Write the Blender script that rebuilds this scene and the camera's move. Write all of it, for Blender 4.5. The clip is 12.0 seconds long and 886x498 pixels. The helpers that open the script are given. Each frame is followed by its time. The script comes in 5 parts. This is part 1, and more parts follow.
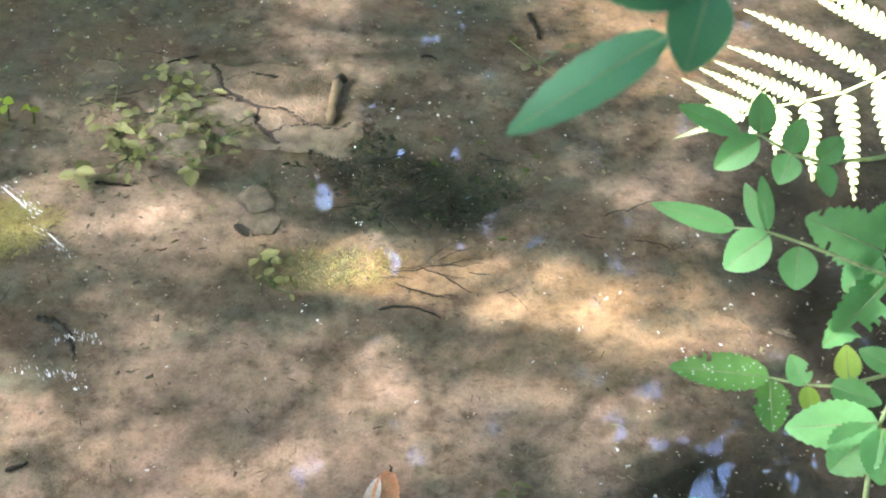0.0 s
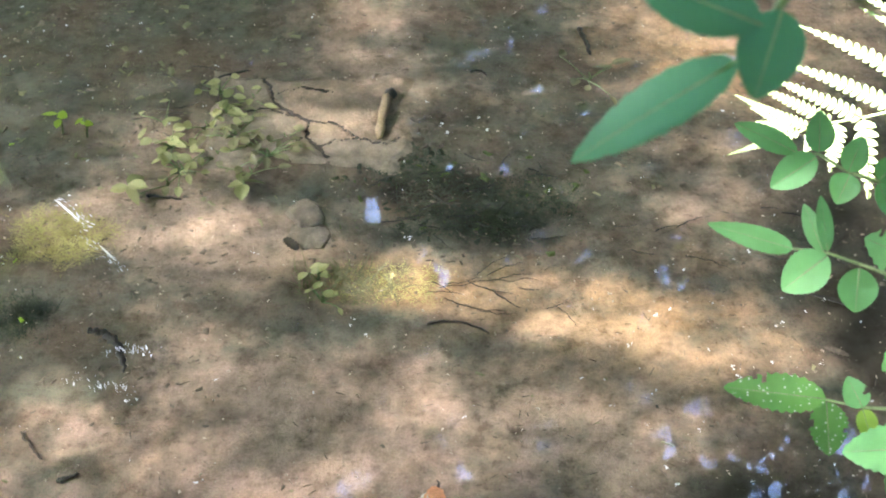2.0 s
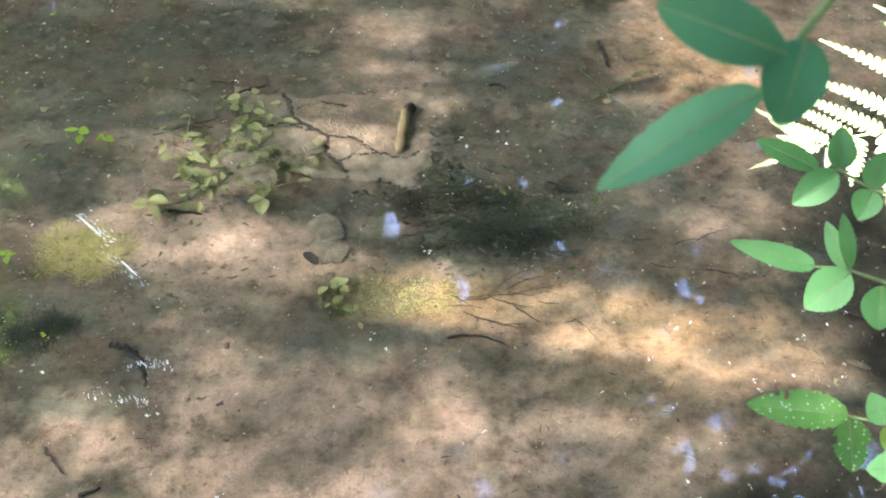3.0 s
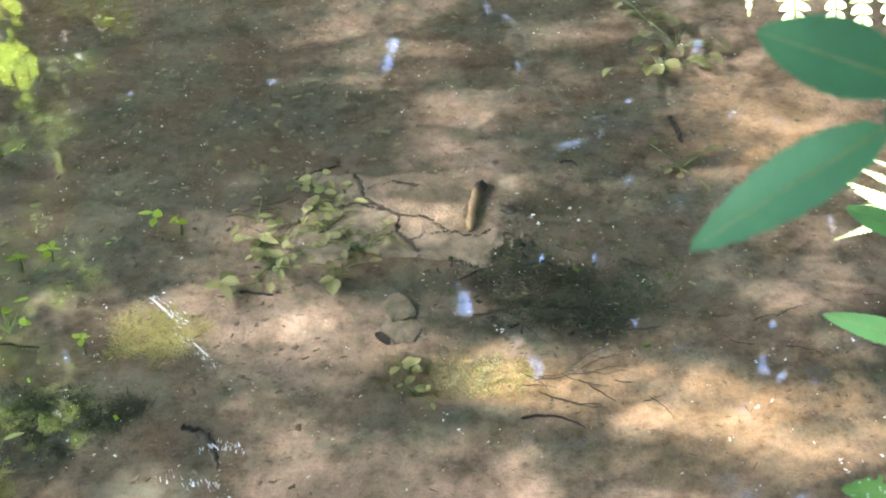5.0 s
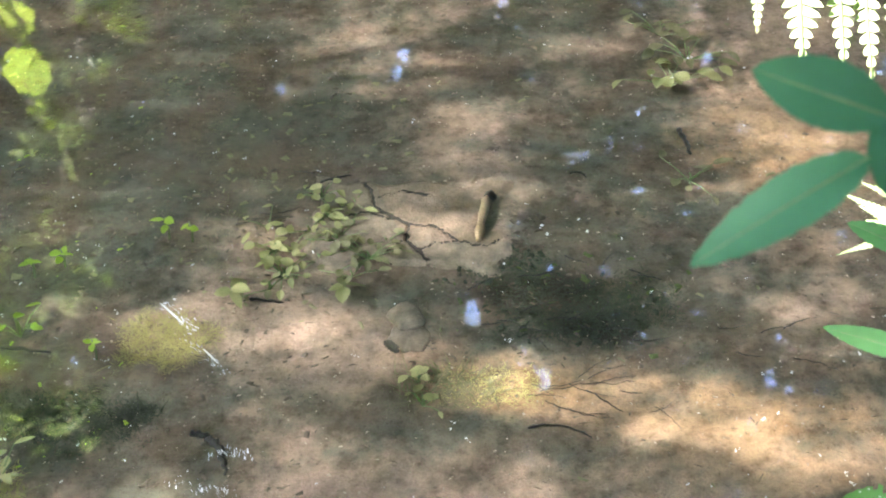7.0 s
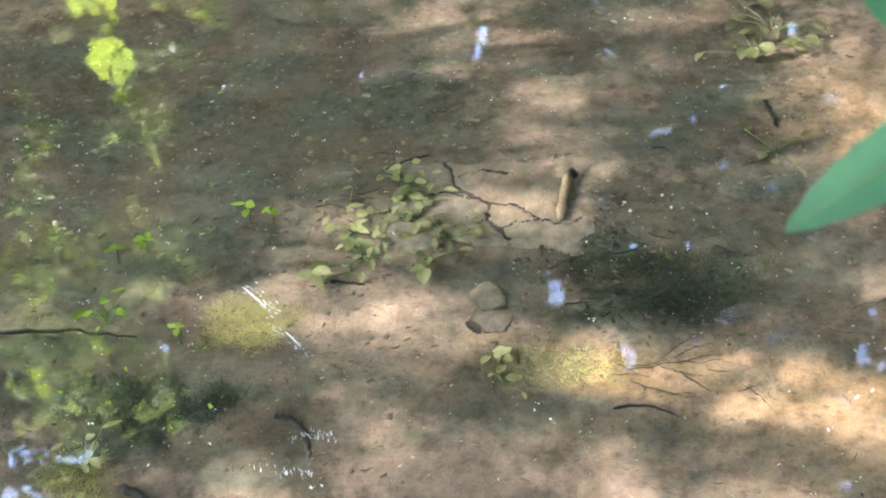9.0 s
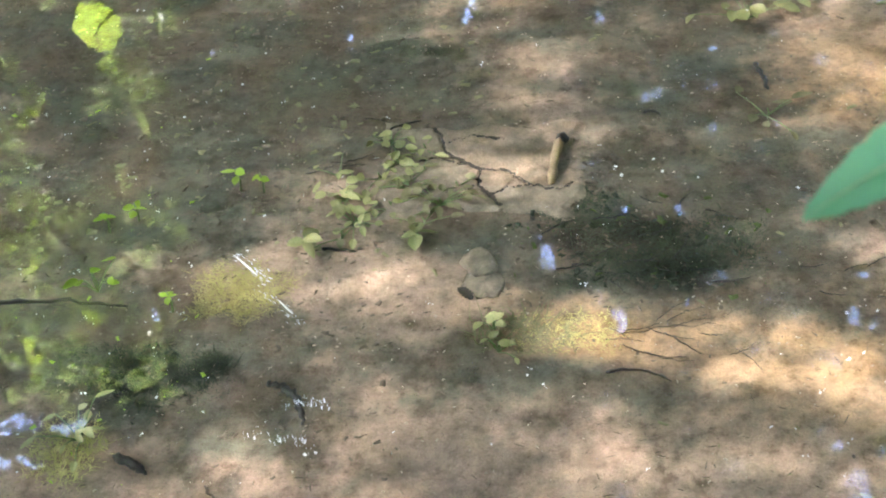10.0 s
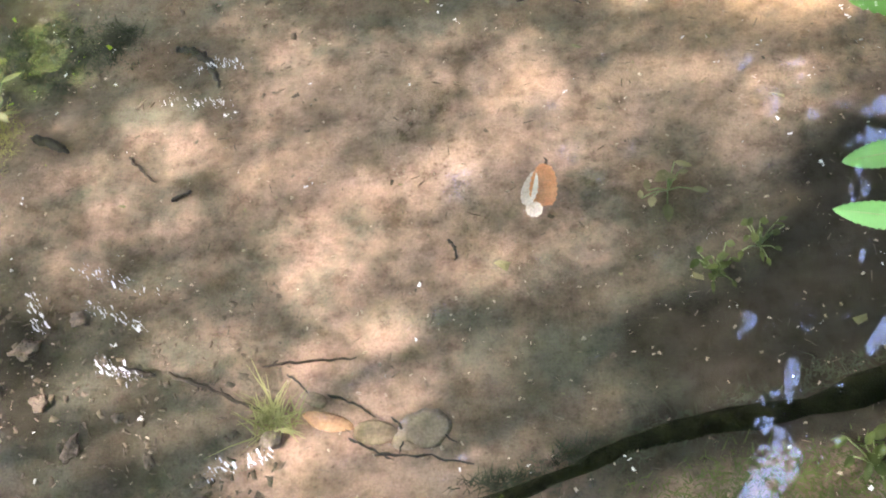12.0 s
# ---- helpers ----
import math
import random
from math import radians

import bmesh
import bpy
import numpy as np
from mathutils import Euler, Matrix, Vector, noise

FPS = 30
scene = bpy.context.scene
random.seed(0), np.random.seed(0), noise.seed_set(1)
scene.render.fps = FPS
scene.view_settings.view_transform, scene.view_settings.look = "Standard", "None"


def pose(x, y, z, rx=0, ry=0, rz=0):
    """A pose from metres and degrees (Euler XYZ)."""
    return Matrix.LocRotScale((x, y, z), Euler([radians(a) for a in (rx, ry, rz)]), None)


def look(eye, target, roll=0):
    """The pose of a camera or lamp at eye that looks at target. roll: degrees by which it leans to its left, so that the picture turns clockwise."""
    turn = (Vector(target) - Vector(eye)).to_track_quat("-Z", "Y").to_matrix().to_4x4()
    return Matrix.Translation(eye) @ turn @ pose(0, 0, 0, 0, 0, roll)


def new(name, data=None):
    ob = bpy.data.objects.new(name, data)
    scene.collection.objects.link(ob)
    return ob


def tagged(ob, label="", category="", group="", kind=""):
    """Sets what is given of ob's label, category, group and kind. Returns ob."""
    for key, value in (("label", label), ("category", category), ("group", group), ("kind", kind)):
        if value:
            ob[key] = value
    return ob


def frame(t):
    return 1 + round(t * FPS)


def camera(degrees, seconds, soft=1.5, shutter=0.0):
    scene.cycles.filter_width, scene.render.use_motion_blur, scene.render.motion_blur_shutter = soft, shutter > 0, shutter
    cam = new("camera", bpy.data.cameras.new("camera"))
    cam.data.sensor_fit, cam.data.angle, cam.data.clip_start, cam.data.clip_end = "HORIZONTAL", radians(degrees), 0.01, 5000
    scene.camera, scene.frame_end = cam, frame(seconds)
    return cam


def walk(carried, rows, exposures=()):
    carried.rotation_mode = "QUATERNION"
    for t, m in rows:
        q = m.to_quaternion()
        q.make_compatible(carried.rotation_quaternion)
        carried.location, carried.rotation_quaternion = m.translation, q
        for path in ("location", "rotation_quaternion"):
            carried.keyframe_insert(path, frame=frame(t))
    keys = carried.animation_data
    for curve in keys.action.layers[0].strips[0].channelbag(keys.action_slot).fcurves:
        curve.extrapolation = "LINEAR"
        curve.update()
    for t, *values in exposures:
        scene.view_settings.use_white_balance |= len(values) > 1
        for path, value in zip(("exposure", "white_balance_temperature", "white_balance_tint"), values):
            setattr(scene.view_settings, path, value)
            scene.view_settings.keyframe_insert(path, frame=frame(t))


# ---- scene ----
EXPOSURE, KELVIN, TINT = 5.69, 6290, 21
SUN_STRENGTH, SKY_STRENGTH, RIPPLE = 2.85, 0.133, 0.0006
SHADE_DEEP, LIGHT_DEEP, LIGHT_OPEN = 6.0, 0.019, 0.105
cam = camera(38, 12.0, soft=2.0)
cam.data.dof.use_dof = True
cam.data.dof.focus_distance, cam.data.dof.aperture_fstop = 2.3, 58
PATH = [
    (0, pose(0.0000, 0.0000, 1.8000, 46.000, -2.336, 0.000)),
    (0.5, pose(0.0008, -0.0005, 1.7996, 46.319, -2.183, 0.116)),
    (1, pose(-0.0002, -0.0002, 1.8011, 46.486, -1.856, 0.594)),
    (1.5, pose(-0.0008, 0.0029, 1.7991, 46.594, -1.487, 1.303)),
    (2, pose(-0.0022, 0.0034, 1.7995, 46.560, -1.105, 1.750)),
    (2.5, pose(-0.0023, 0.0036, 1.8004, 46.742, -0.778, 2.148)),
    (3, pose(-0.0033, 0.0038, 1.8020, 47.125, -0.396, 2.256)),
    (5, pose(-0.0030, 0.0233, 1.7831, 50.681, 2.258, 4.238)),
    (5.5, pose(-0.0036, 0.0206, 1.7858, 51.102, 2.151, 4.506)),
    (6, pose(-0.0035, 0.0173, 1.7883, 51.089, 1.952, 4.360)),
    (6.5, pose(-0.0024, 0.0163, 1.7890, 51.027, 1.884, 4.426)),
    (7, pose(-0.0038, 0.0108, 1.7940, 51.119, 2.027, 4.891)),
    (7.5, pose(-0.0037, 0.0112, 1.7935, 51.087, 3.138, 5.674)),
    (9.5, pose(-0.0015, 0.0360, 1.7729, 49.792, 5.249, 7.233)),
    (10, pose(-0.0041, 0.0368, 1.7748, 48.749, 5.258, 6.496)),
    (10.5, pose(-0.0049, 0.0352, 1.7763, 46.552, 5.277, 5.188)),
    (11, pose(-0.0061, 0.0318, 1.7760, 42.947, 5.280, 3.417)),
    (11.5, pose(-0.0094, 0.0238, 1.7571, 38.202, 5.475, 1.194)),
    (11.7, pose(0.0000, 0.0210, 1.7560, 36.021, 6.235, 0.242)),
    (12, pose(-0.0053, 0.0150, 1.7594, 32.818, 6.497, -0.647)),
]
walk(cam, PATH, exposures=[(0.0, EXPOSURE, KELVIN, TINT), (7.5, EXPOSURE + 0.02, KELVIN, TINT), (9.5, EXPOSURE + 0.1, KELVIN, TINT), (10.5, EXPOSURE + 0.1, KELVIN, TINT), (12.0, EXPOSURE + 0.28, KELVIN + 480, TINT + 9)])

# ---- light: late sun from the left through the trees, blue sky above ----
SUN_DIR = Vector((-0.74, -0.20, 0.64)).normalized()
world = bpy.data.worlds.new("sky")
world.use_nodes = True
scene.world = world
wn, wl = world.node_tree.nodes, world.node_tree.links
sky = wn.new("ShaderNodeTexSky")
sky.sky_type = "NISHITA"
sky.sun_disc = False
sky.sun_elevation = math.asin(SUN_DIR.z)
sky.sun_rotation = math.atan2(SUN_DIR.x, SUN_DIR.y)
wl.new(sky.outputs["Color"], wn["Background"].inputs["Color"])
wn["Background"].inputs["Strength"].default_value = SKY_STRENGTH
sun = new("sun", bpy.data.lights.new("sun", "SUN"))
sun.data.energy, sun.data.angle, sun.data.color = SUN_STRENGTH, radians(0.53), (1.0, 0.96, 0.91)
sun.matrix_world = look(SUN_DIR * 30, (0, 0, 0))


# ---- materials ----
def node_mat(name):
    m = bpy.data.materials.new(name)
    m.use_nodes = True
    nt = m.node_tree
    return m, nt.nodes, nt.links, nt.nodes["Principled BSDF"], nt.nodes["Material Output"]


def ramp(nodes, stops):
    r = nodes.new("ShaderNodeValToRGB")
    e = r.color_ramp.elements
    while len(e) < len(stops):
        e.new(0.5)
    for k, (p, c) in zip(e, stops):
        k.position, k.color = p, (*c, 1) if len(c) == 3 else c
    return r


def noise_tex(nodes, links, scale, detail=4, rough=0.55, coords="Object", stretch=None):
    tc = nodes.new("ShaderNodeTexCoord")
    n = nodes.new("ShaderNodeTexNoise")
    n.inputs["Scale"].default_value, n.inputs["Detail"].default_value, n.inputs["Roughness"].default_value = scale, detail, rough
    if stretch:
        mp = nodes.new("ShaderNodeMapping")
        mp.inputs["Scale"].default_value = stretch
        links.new(tc.outputs[coords], mp.inputs["Vector"])
        links.new(mp.outputs["Vector"], n.inputs["Vector"])
    else:
        links.new(tc.outputs[coords], n.inputs["Vector"])
    return n


def mix_col(nodes, links, fac, a, b, blend="MIX"):
    m = nodes.new("ShaderNodeMix")
    m.data_type, m.blend_type = "RGBA", blend
    for sock, v in ((m.inputs[0], fac), (m.inputs[6], a), (m.inputs[7], b)):
        if isinstance(v, (int, float)):
            sock.default_value = v
        elif isinstance(v, tuple):
            sock.default_value = (*v, 1)
        else:
            links.new(v, sock)
    return m.outputs[2]


def bump_to(nodes, links, height, bsdf, strength, distance):
    b = nodes.new("ShaderNodeBump")
    b.inputs["Strength"].default_value, b.inputs["Distance"].default_value = strength, distance
    links.new(height, b.inputs["Height"])
    links.new(b.outputs["Normal"], bsdf.inputs["Normal"])
    return b


def plain_mat(name, dark, light, scale=40.0, rough=0.7, bump=0.4, dist=0.002, stretch=None):
    """Two tones mixed by coarse and fine noise, with fine relief."""
    m, n, l, b, _ = node_mat(name)
    coarse = noise_tex(n, l, scale, 5, stretch=stretch)
    fine = noise_tex(n, l, scale * 7, 3, stretch=stretch)
    c = ramp(n, [(0.32, dark), (0.68, light)])
    l.new(coarse.outputs["Fac"], c.inputs["Fac"])
    spec = ramp(n, [(0.3, (0.72, 0.72, 0.72)), (0.7, (1.2, 1.2, 1.2))])
    l.new(fine.outputs["Fac"], spec.inputs["Fac"])
    l.new(mix_col(n, l, 1.0, c.outputs["Color"], spec.outputs["Color"], "MULTIPLY"), b.inputs["Base Color"])
    b.inputs["Roughness"].default_value = rough
    bump_to(n, l, fine.outputs["Fac"], b, bump, dist)
    return m


def leaf_mat(name, dark, light, through_col, rough=0.45, spots=False, scale=60.0, thin=0.35):
    """Leaf tissue: mottled green, a little glossy, letting light through."""
    m, n, l, b, out = node_mat(name)
    coarse = noise_tex(n, l, scale, 4)
    fine = noise_tex(n, l, scale * 6, 3)
    c = ramp(n, [(0.3, dark), (0.7, light)])
    l.new(coarse.outputs["Fac"], c.inputs["Fac"])
    info = n.new("ShaderNodeObjectInfo")
    hue = n.new("ShaderNodeHueSaturation")
    var = n.new("ShaderNodeMapRange")
    var.inputs["To Min"].default_value, var.inputs["To Max"].default_value = 0.8, 1.2
    l.new(info.outputs["Random"], var.inputs["Value"])
    l.new(var.outputs["Result"], hue.inputs["Value"])
    l.new(c.outputs["Color"], hue.inputs["Color"])
    col = hue.outputs["Color"]
    if spots:
        v = n.new("ShaderNodeTexVoronoi")
        tc = n.new("ShaderNodeTexCoord")
        v.inputs["Scale"].default_value = 330
        v.inputs["Randomness"].default_value = 1.0
        l.new(tc.outputs["Object"], v.inputs["Vector"])
        sp = ramp(n, [(0.12, (1, 1, 1)), (0.24, (0, 0, 0))])
        l.new(v.outputs["Distance"], sp.inputs["Fac"])
        col = mix_col(n, l, sp.outputs["Color"], col, (0.62, 0.66, 0.55))
    l.new(col, b.inputs["Base Color"])
    b.inputs["Roughness"].default_value = rough
    b.inputs["Specular IOR Level"].default_value = 0.35
    bump_to(n, l, fine.outputs["Fac"], b, 0.25, 0.0006)
    tr = n.new("ShaderNodeBsdfTranslucent")
    tr.inputs["Color"].default_value = (*through_col, 1)
    mx = n.new("ShaderNodeMixShader")
    mx.inputs[0].default_value = thin
    l.new(b.outputs[0], mx.inputs[1])
    l.new(tr.outputs[0], mx.inputs[2])
    l.new(mx.outputs[0], out.inputs["Surface"])
    return m


def wide_range(n, l, value, gain):
    """Stretches a noise value about its middle."""
    k = n.new("ShaderNodeMath")
    k.operation = "MULTIPLY_ADD"
    k.inputs[1].default_value, k.inputs[2].default_value = gain, 0.5 - 0.5 * gain
    l.new(value, k.inputs[0])
    return k.outputs[0]


def bed_mat():
    """Wet sand under shallow water: orange and pink sand, grey-brown silt, fine grains and bits."""
    m, n, l, b, _ = node_mat("stream_bed")
    big = noise_tex(n, l, 2.3, 5, 0.6)
    mid = noise_tex(n, l, 11, 6, 0.65)
    grain = noise_tex(n, l, 260, 3, 0.6)
    speck = noise_tex(n, l, 95, 4, 0.7)
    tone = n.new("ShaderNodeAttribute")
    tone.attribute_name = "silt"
    pink = n.new("ShaderNodeAttribute")
    pink.attribute_name = "ochre"
    rose = n.new("ShaderNodeAttribute")
    rose.attribute_name = "rose"
    plain = mix_col(n, l, rose.outputs["Fac"], (0.41, 0.29, 0.23), (0.465, 0.30, 0.242))
    sand = mix_col(n, l, pink.outputs["Fac"], plain, (0.50, 0.30, 0.150))
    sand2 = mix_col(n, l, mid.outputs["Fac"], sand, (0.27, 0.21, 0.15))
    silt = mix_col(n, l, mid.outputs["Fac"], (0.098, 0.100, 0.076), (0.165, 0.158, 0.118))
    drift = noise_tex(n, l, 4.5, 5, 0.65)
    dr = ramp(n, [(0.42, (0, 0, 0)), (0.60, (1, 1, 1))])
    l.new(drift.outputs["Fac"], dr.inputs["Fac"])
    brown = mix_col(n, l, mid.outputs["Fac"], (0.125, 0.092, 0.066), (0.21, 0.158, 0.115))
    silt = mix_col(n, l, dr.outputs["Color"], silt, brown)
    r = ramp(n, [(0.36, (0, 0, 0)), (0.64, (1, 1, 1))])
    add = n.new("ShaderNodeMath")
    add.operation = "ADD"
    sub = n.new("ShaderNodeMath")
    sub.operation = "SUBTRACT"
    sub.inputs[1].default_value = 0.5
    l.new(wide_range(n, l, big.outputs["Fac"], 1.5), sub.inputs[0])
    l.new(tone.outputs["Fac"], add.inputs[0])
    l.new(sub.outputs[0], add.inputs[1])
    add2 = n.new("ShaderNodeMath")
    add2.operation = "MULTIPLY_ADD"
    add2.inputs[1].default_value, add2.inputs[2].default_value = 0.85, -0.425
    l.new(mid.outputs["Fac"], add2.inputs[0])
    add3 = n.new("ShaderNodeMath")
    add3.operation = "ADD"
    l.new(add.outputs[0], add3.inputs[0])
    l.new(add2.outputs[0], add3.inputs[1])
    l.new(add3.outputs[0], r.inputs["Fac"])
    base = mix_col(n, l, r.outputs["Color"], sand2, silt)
    bank = n.new("ShaderNodeAttribute")
    bank.attribute_name = "bank"
    earth = mix_col(n, l, mid.outputs["Fac"], (0.035, 0.028, 0.018), (0.10, 0.085, 0.045))
    base = mix_col(n, l, bank.outputs["Fac"], base, earth)
    # dark bottom tone, which also carries shade painted into the bed
    peat_shade = n.new("ShaderNodeAttribute")
    peat_shade.attribute_name = "peat_shade"
    base = mix_col(n, l, peat_shade.outputs["Fac"], base, (0.045, 0.040, 0.030))
    g = ramp(n, [(0.30, (0.78, 0.77, 0.75)), (0.5, (1, 1, 1)), (0.72, (1.16, 1.14, 1.09))])
    l.new(grain.outputs["Fac"], g.inputs["Fac"])
    base = mix_col(n, l, 1.0, base, g.outputs["Color"], "MULTIPLY")
    d = ramp(n, [(0.30, (0.4, 0.37, 0.33)), (0.43, (1, 1, 1))])
    l.new(speck.outputs["Fac"], d.inputs["Fac"])
    base = mix_col(n, l, 0.6, base, d.outputs["Color"], "MULTIPLY")
    l.new(base, b.inputs["Base Color"])
    mot = noise_tex(n, l, 30, 6, 0.72)
    mr = ramp(n, [(0.34, (0.56, 0.53, 0.50)), (0.50, (0.96, 0.96, 0.96)), (0.68, (1.16, 1.14, 1.09))])
    l.new(mot.outputs["Fac"], mr.inputs["Fac"])
    base = mix_col(n, l, 0.85, base, mr.outputs["Color"], "MULTIPLY")
    blot = noise_tex(n, l, 13, 5, 0.68)
    br = ramp(n, [(0.36, (0.62, 0.60, 0.56)), (0.50, (1, 1, 1)), (0.66, (1.16, 1.13, 1.08))])
    l.new(blot.outputs["Fac"], br.inputs["Fac"])
    base = mix_col(n, l, 0.7, base, br.outputs["Color"], "MULTIPLY")
    l.new(base, b.inputs["Base Color"])
    b.inputs["Roughness"].default_value = 0.85
    b.inputs["Specular IOR Level"].default_value = 0.15
    bump_to(n, l, grain.outputs["Fac"], b, 0.5, 0.002)
    return m


def water_mat():
    """Clear shallow water: see-through, mirror gloss by Fresnel, gentle ripples."""
    m, n, l, b, out = node_mat("water")
    n.remove(b)
    wide = noise_tex(n, l, 8.0, 2, 0.5, stretch=(1.3, 0.9, 1))
    fine = noise_tex(n, l, 32.0, 2, 0.5, stretch=(1.3, 0.8, 1))
    mx = n.new("ShaderNodeMath")
    mx.operation = "MULTIPLY_ADD"
    mx.inputs[1].default_value = 0.2
    l.new(fine.outputs["Fac"], mx.inputs[0])
    l.new(wide.outputs["Fac"], mx.inputs[2])
    bp = n.new("ShaderNodeBump")
    bp.inputs["Strength"].default_value, bp.inputs["Distance"].default_value = 1.0, RIPPLE
    l.new(mx.outputs[0], bp.inputs["Height"])
    lw = n.new("ShaderNodeLayerWeight")
    lw.inputs["Blend"].default_value = 0.5
    l.new(bp.outputs["Normal"], lw.inputs["Normal"])
    pw = n.new("ShaderNodeMath")
    pw.operation = "POWER"
    pw.inputs[1].default_value = 5.0
    l.new(lw.outputs["Facing"], pw.inputs[0])
    fr = n.new("ShaderNodeMath")
    fr.operation = "MULTIPLY_ADD"
    fr.inputs[1].default_value, fr.inputs[2].default_value = 0.96, 0.04
    l.new(pw.outputs[0], fr.inputs[0])
    tr = n.new("ShaderNodeBsdfTransparent")
    tr.inputs["Color"].default_value = (0.93, 0.94, 0.90, 1)
    gl = n.new("ShaderNodeBsdfGlossy")
    gl.inputs["Roughness"].default_value = 0.0
    l.new(bp.outputs["Normal"], gl.inputs["Normal"])
    ms = n.new("ShaderNodeMixShader")
    l.new(fr.outputs[0], ms.inputs[0])
    l.new(tr.outputs[0], ms.inputs[1])
    l.new(gl.outputs[0], ms.inputs[2])
    l.new(ms.outputs[0], out.inputs["Surface"])
    return m


BED = bed_mat()
WATER = water_mat()
BARK = plain_mat("bark", (0.05, 0.04, 0.03), (0.14, 0.11, 0.085), 9, 0.9, 0.8, 0.02, (3, 3, 0.5))
WET_WOOD = plain_mat("wet_dark_wood", (0.012, 0.010, 0.008), (0.045, 0.036, 0.026), 30, 0.5, 0.6, 0.003)
LOG_WOOD = plain_mat("log_wood", (0.005, 0.006, 0.003), (0.022, 0.026, 0.011), 26, 0.95, 0.9, 0.008)
LOG_WOOD.node_tree.nodes["Principled BSDF"].inputs["Specular IOR Level"].default_value = 0.1
PALE_WOOD = plain_mat("pale_wood", (0.26, 0.18, 0.10), (0.42, 0.30, 0.18), 40, 0.7, 0.5, 0.002)
TWIG = plain_mat("twig", (0.04, 0.03, 0.022), (0.10, 0.075, 0.05), 60, 0.8, 0.4, 0.001)
MUD = plain_mat("mud_crust", (0.19, 0.145, 0.10), (0.34, 0.245, 0.17), 30, 0.9, 0.8, 0.006)
CRACK_MUD_SHADE = plain_mat("crack_mud_shade", (0.012, 0.010, 0.008), (0.04, 0.03, 0.022), 60, 0.8, 0.5, 0.002)
GREY_STONE = plain_mat("grey_stone", (0.19, 0.15, 0.11), (0.31, 0.25, 0.185), 30, 0.75, 0.5, 0.003)
OCHRE_STONE = plain_mat("ochre_stone", (0.38, 0.21, 0.11), (0.55, 0.32, 0.18), 26, 0.75, 0.5, 0.003)
SILT_STONE = plain_mat("silted_stone", (0.15, 0.12, 0.085), (0.29, 0.23, 0.165), 36, 0.85, 0.6, 0.003)
SHORE_MUD = plain_mat("shore_mud", (0.09, 0.068, 0.05), (0.24, 0.18, 0.135), 30, 0.55, 0.8, 0.006)
TAN_STONE = plain_mat("tan_stone", (0.24, 0.17, 0.11), (0.38, 0.28, 0.18), 26, 0.75, 0.5, 0.003)
FLUFF = plain_mat("seed_fluff", (0.6, 0.6, 0.56), (0.82, 0.82, 0.8), 90, 0.8, 0.2, 0.0005)
FOAM_GLINT_MAT = plain_mat("foam", (0.45, 0.46, 0.50), (0.68, 0.68, 0.72), 90, 0.5, 0.2, 0.0005)
CROWN = leaf_mat("crown_leaf", (0.035, 0.075, 0.018), (0.075, 0.14, 0.03), (0.13, 0.24, 0.03), 0.5, scale=2.0)
LIME = leaf_mat("lime_leaf", (0.17, 0.28, 0.03), (0.27, 0.40, 0.06), (0.42, 0.62, 0.05), 0.45, scale=14, thin=0.45)
BUSH = leaf_mat("bush_leaf", (0.17, 0.24, 0.07), (0.33, 0.42, 0.14), (0.36, 0.50, 0.12), 0.4, scale=8, thin=0.4)
LEAFLET = leaf_mat("leaflet", (0.075, 0.22, 0.07), (0.11, 0.30, 0.10), (0.15, 0.42, 0.10), 0.5, scale=120)
NEAR_LEAF = leaf_mat("near_leaflet", (0.045, 0.17, 0.085), (0.055, 0.20, 0.10), (0.08, 0.30, 0.11), 0.55, scale=120)
SPOTTED = leaf_mat("spotted_leaflet", (0.06, 0.19, 0.04), (0.11, 0.27, 0.06), (0.14, 0.36, 0.06), 0.5, spots=True, scale=110)
YOUNG = leaf_mat("young_leaflet", (0.18, 0.30, 0.04), (0.26, 0.40, 0.07), (0.3, 0.5, 0.06), 0.5, scale=110)
STEM = plain_mat("green_stem", (0.12, 0.19, 0.06), (0.22, 0.28, 0.11), 90, 0.55, 0.2, 0.0005)
FERN = leaf_mat("fern_leaf", (0.13, 0.19, 0.07), (0.21, 0.28, 0.12), (0.17, 0.27, 0.07), 0.35, scale=60)
WATER_LEAF = leaf_mat("water_plant_leaf", (0.26, 0.26, 0.11), (0.41, 0.40, 0.19), (0.24, 0.28, 0.07), 0.6, scale=30, thin=0.2)
DULL_LEAF = leaf_mat("silted_leaf", (0.15, 0.14, 0.07), (0.26, 0.24, 0.13), (0.12, 0.14, 0.04), 0.7, scale=40, thin=0.15)
# darker copy of the plant green, shade put into its colour
SHADE_TINTED_LEAF = leaf_mat("shade_tinted_leaf", (0.05, 0.075, 0.02), (0.12, 0.15, 0.045), (0.07, 0.11, 0.02), 0.7, scale=30, thin=0.2)
ALGAE = leaf_mat("algae", (0.36, 0.32, 0.11), (0.56, 0.50, 0.20), (0.26, 0.26, 0.07), 0.7, scale=25, thin=0.2)
DARK_MOSS = leaf_mat("dark_moss", (0.03, 0.038, 0.022), (0.075, 0.085, 0.05), (0.03, 0.04, 0.02), 0.7, scale=25, thin=0.1)
FALLEN = plain_mat("fallen_leaf", (0.68, 0.27, 0.11), (0.80, 0.38, 0.18), 60, 0.5, 0.3, 0.001)
FALLEN_PALE = plain_mat("fallen_leaf_underside", (0.52, 0.44, 0.35), (0.66, 0.57, 0.47), 60, 0.5, 0.3, 0.001)
LITTER = plain_mat("litter", (0.06, 0.048, 0.034), (0.2, 0.155, 0.105), 50, 0.8, 0.4, 0.001)
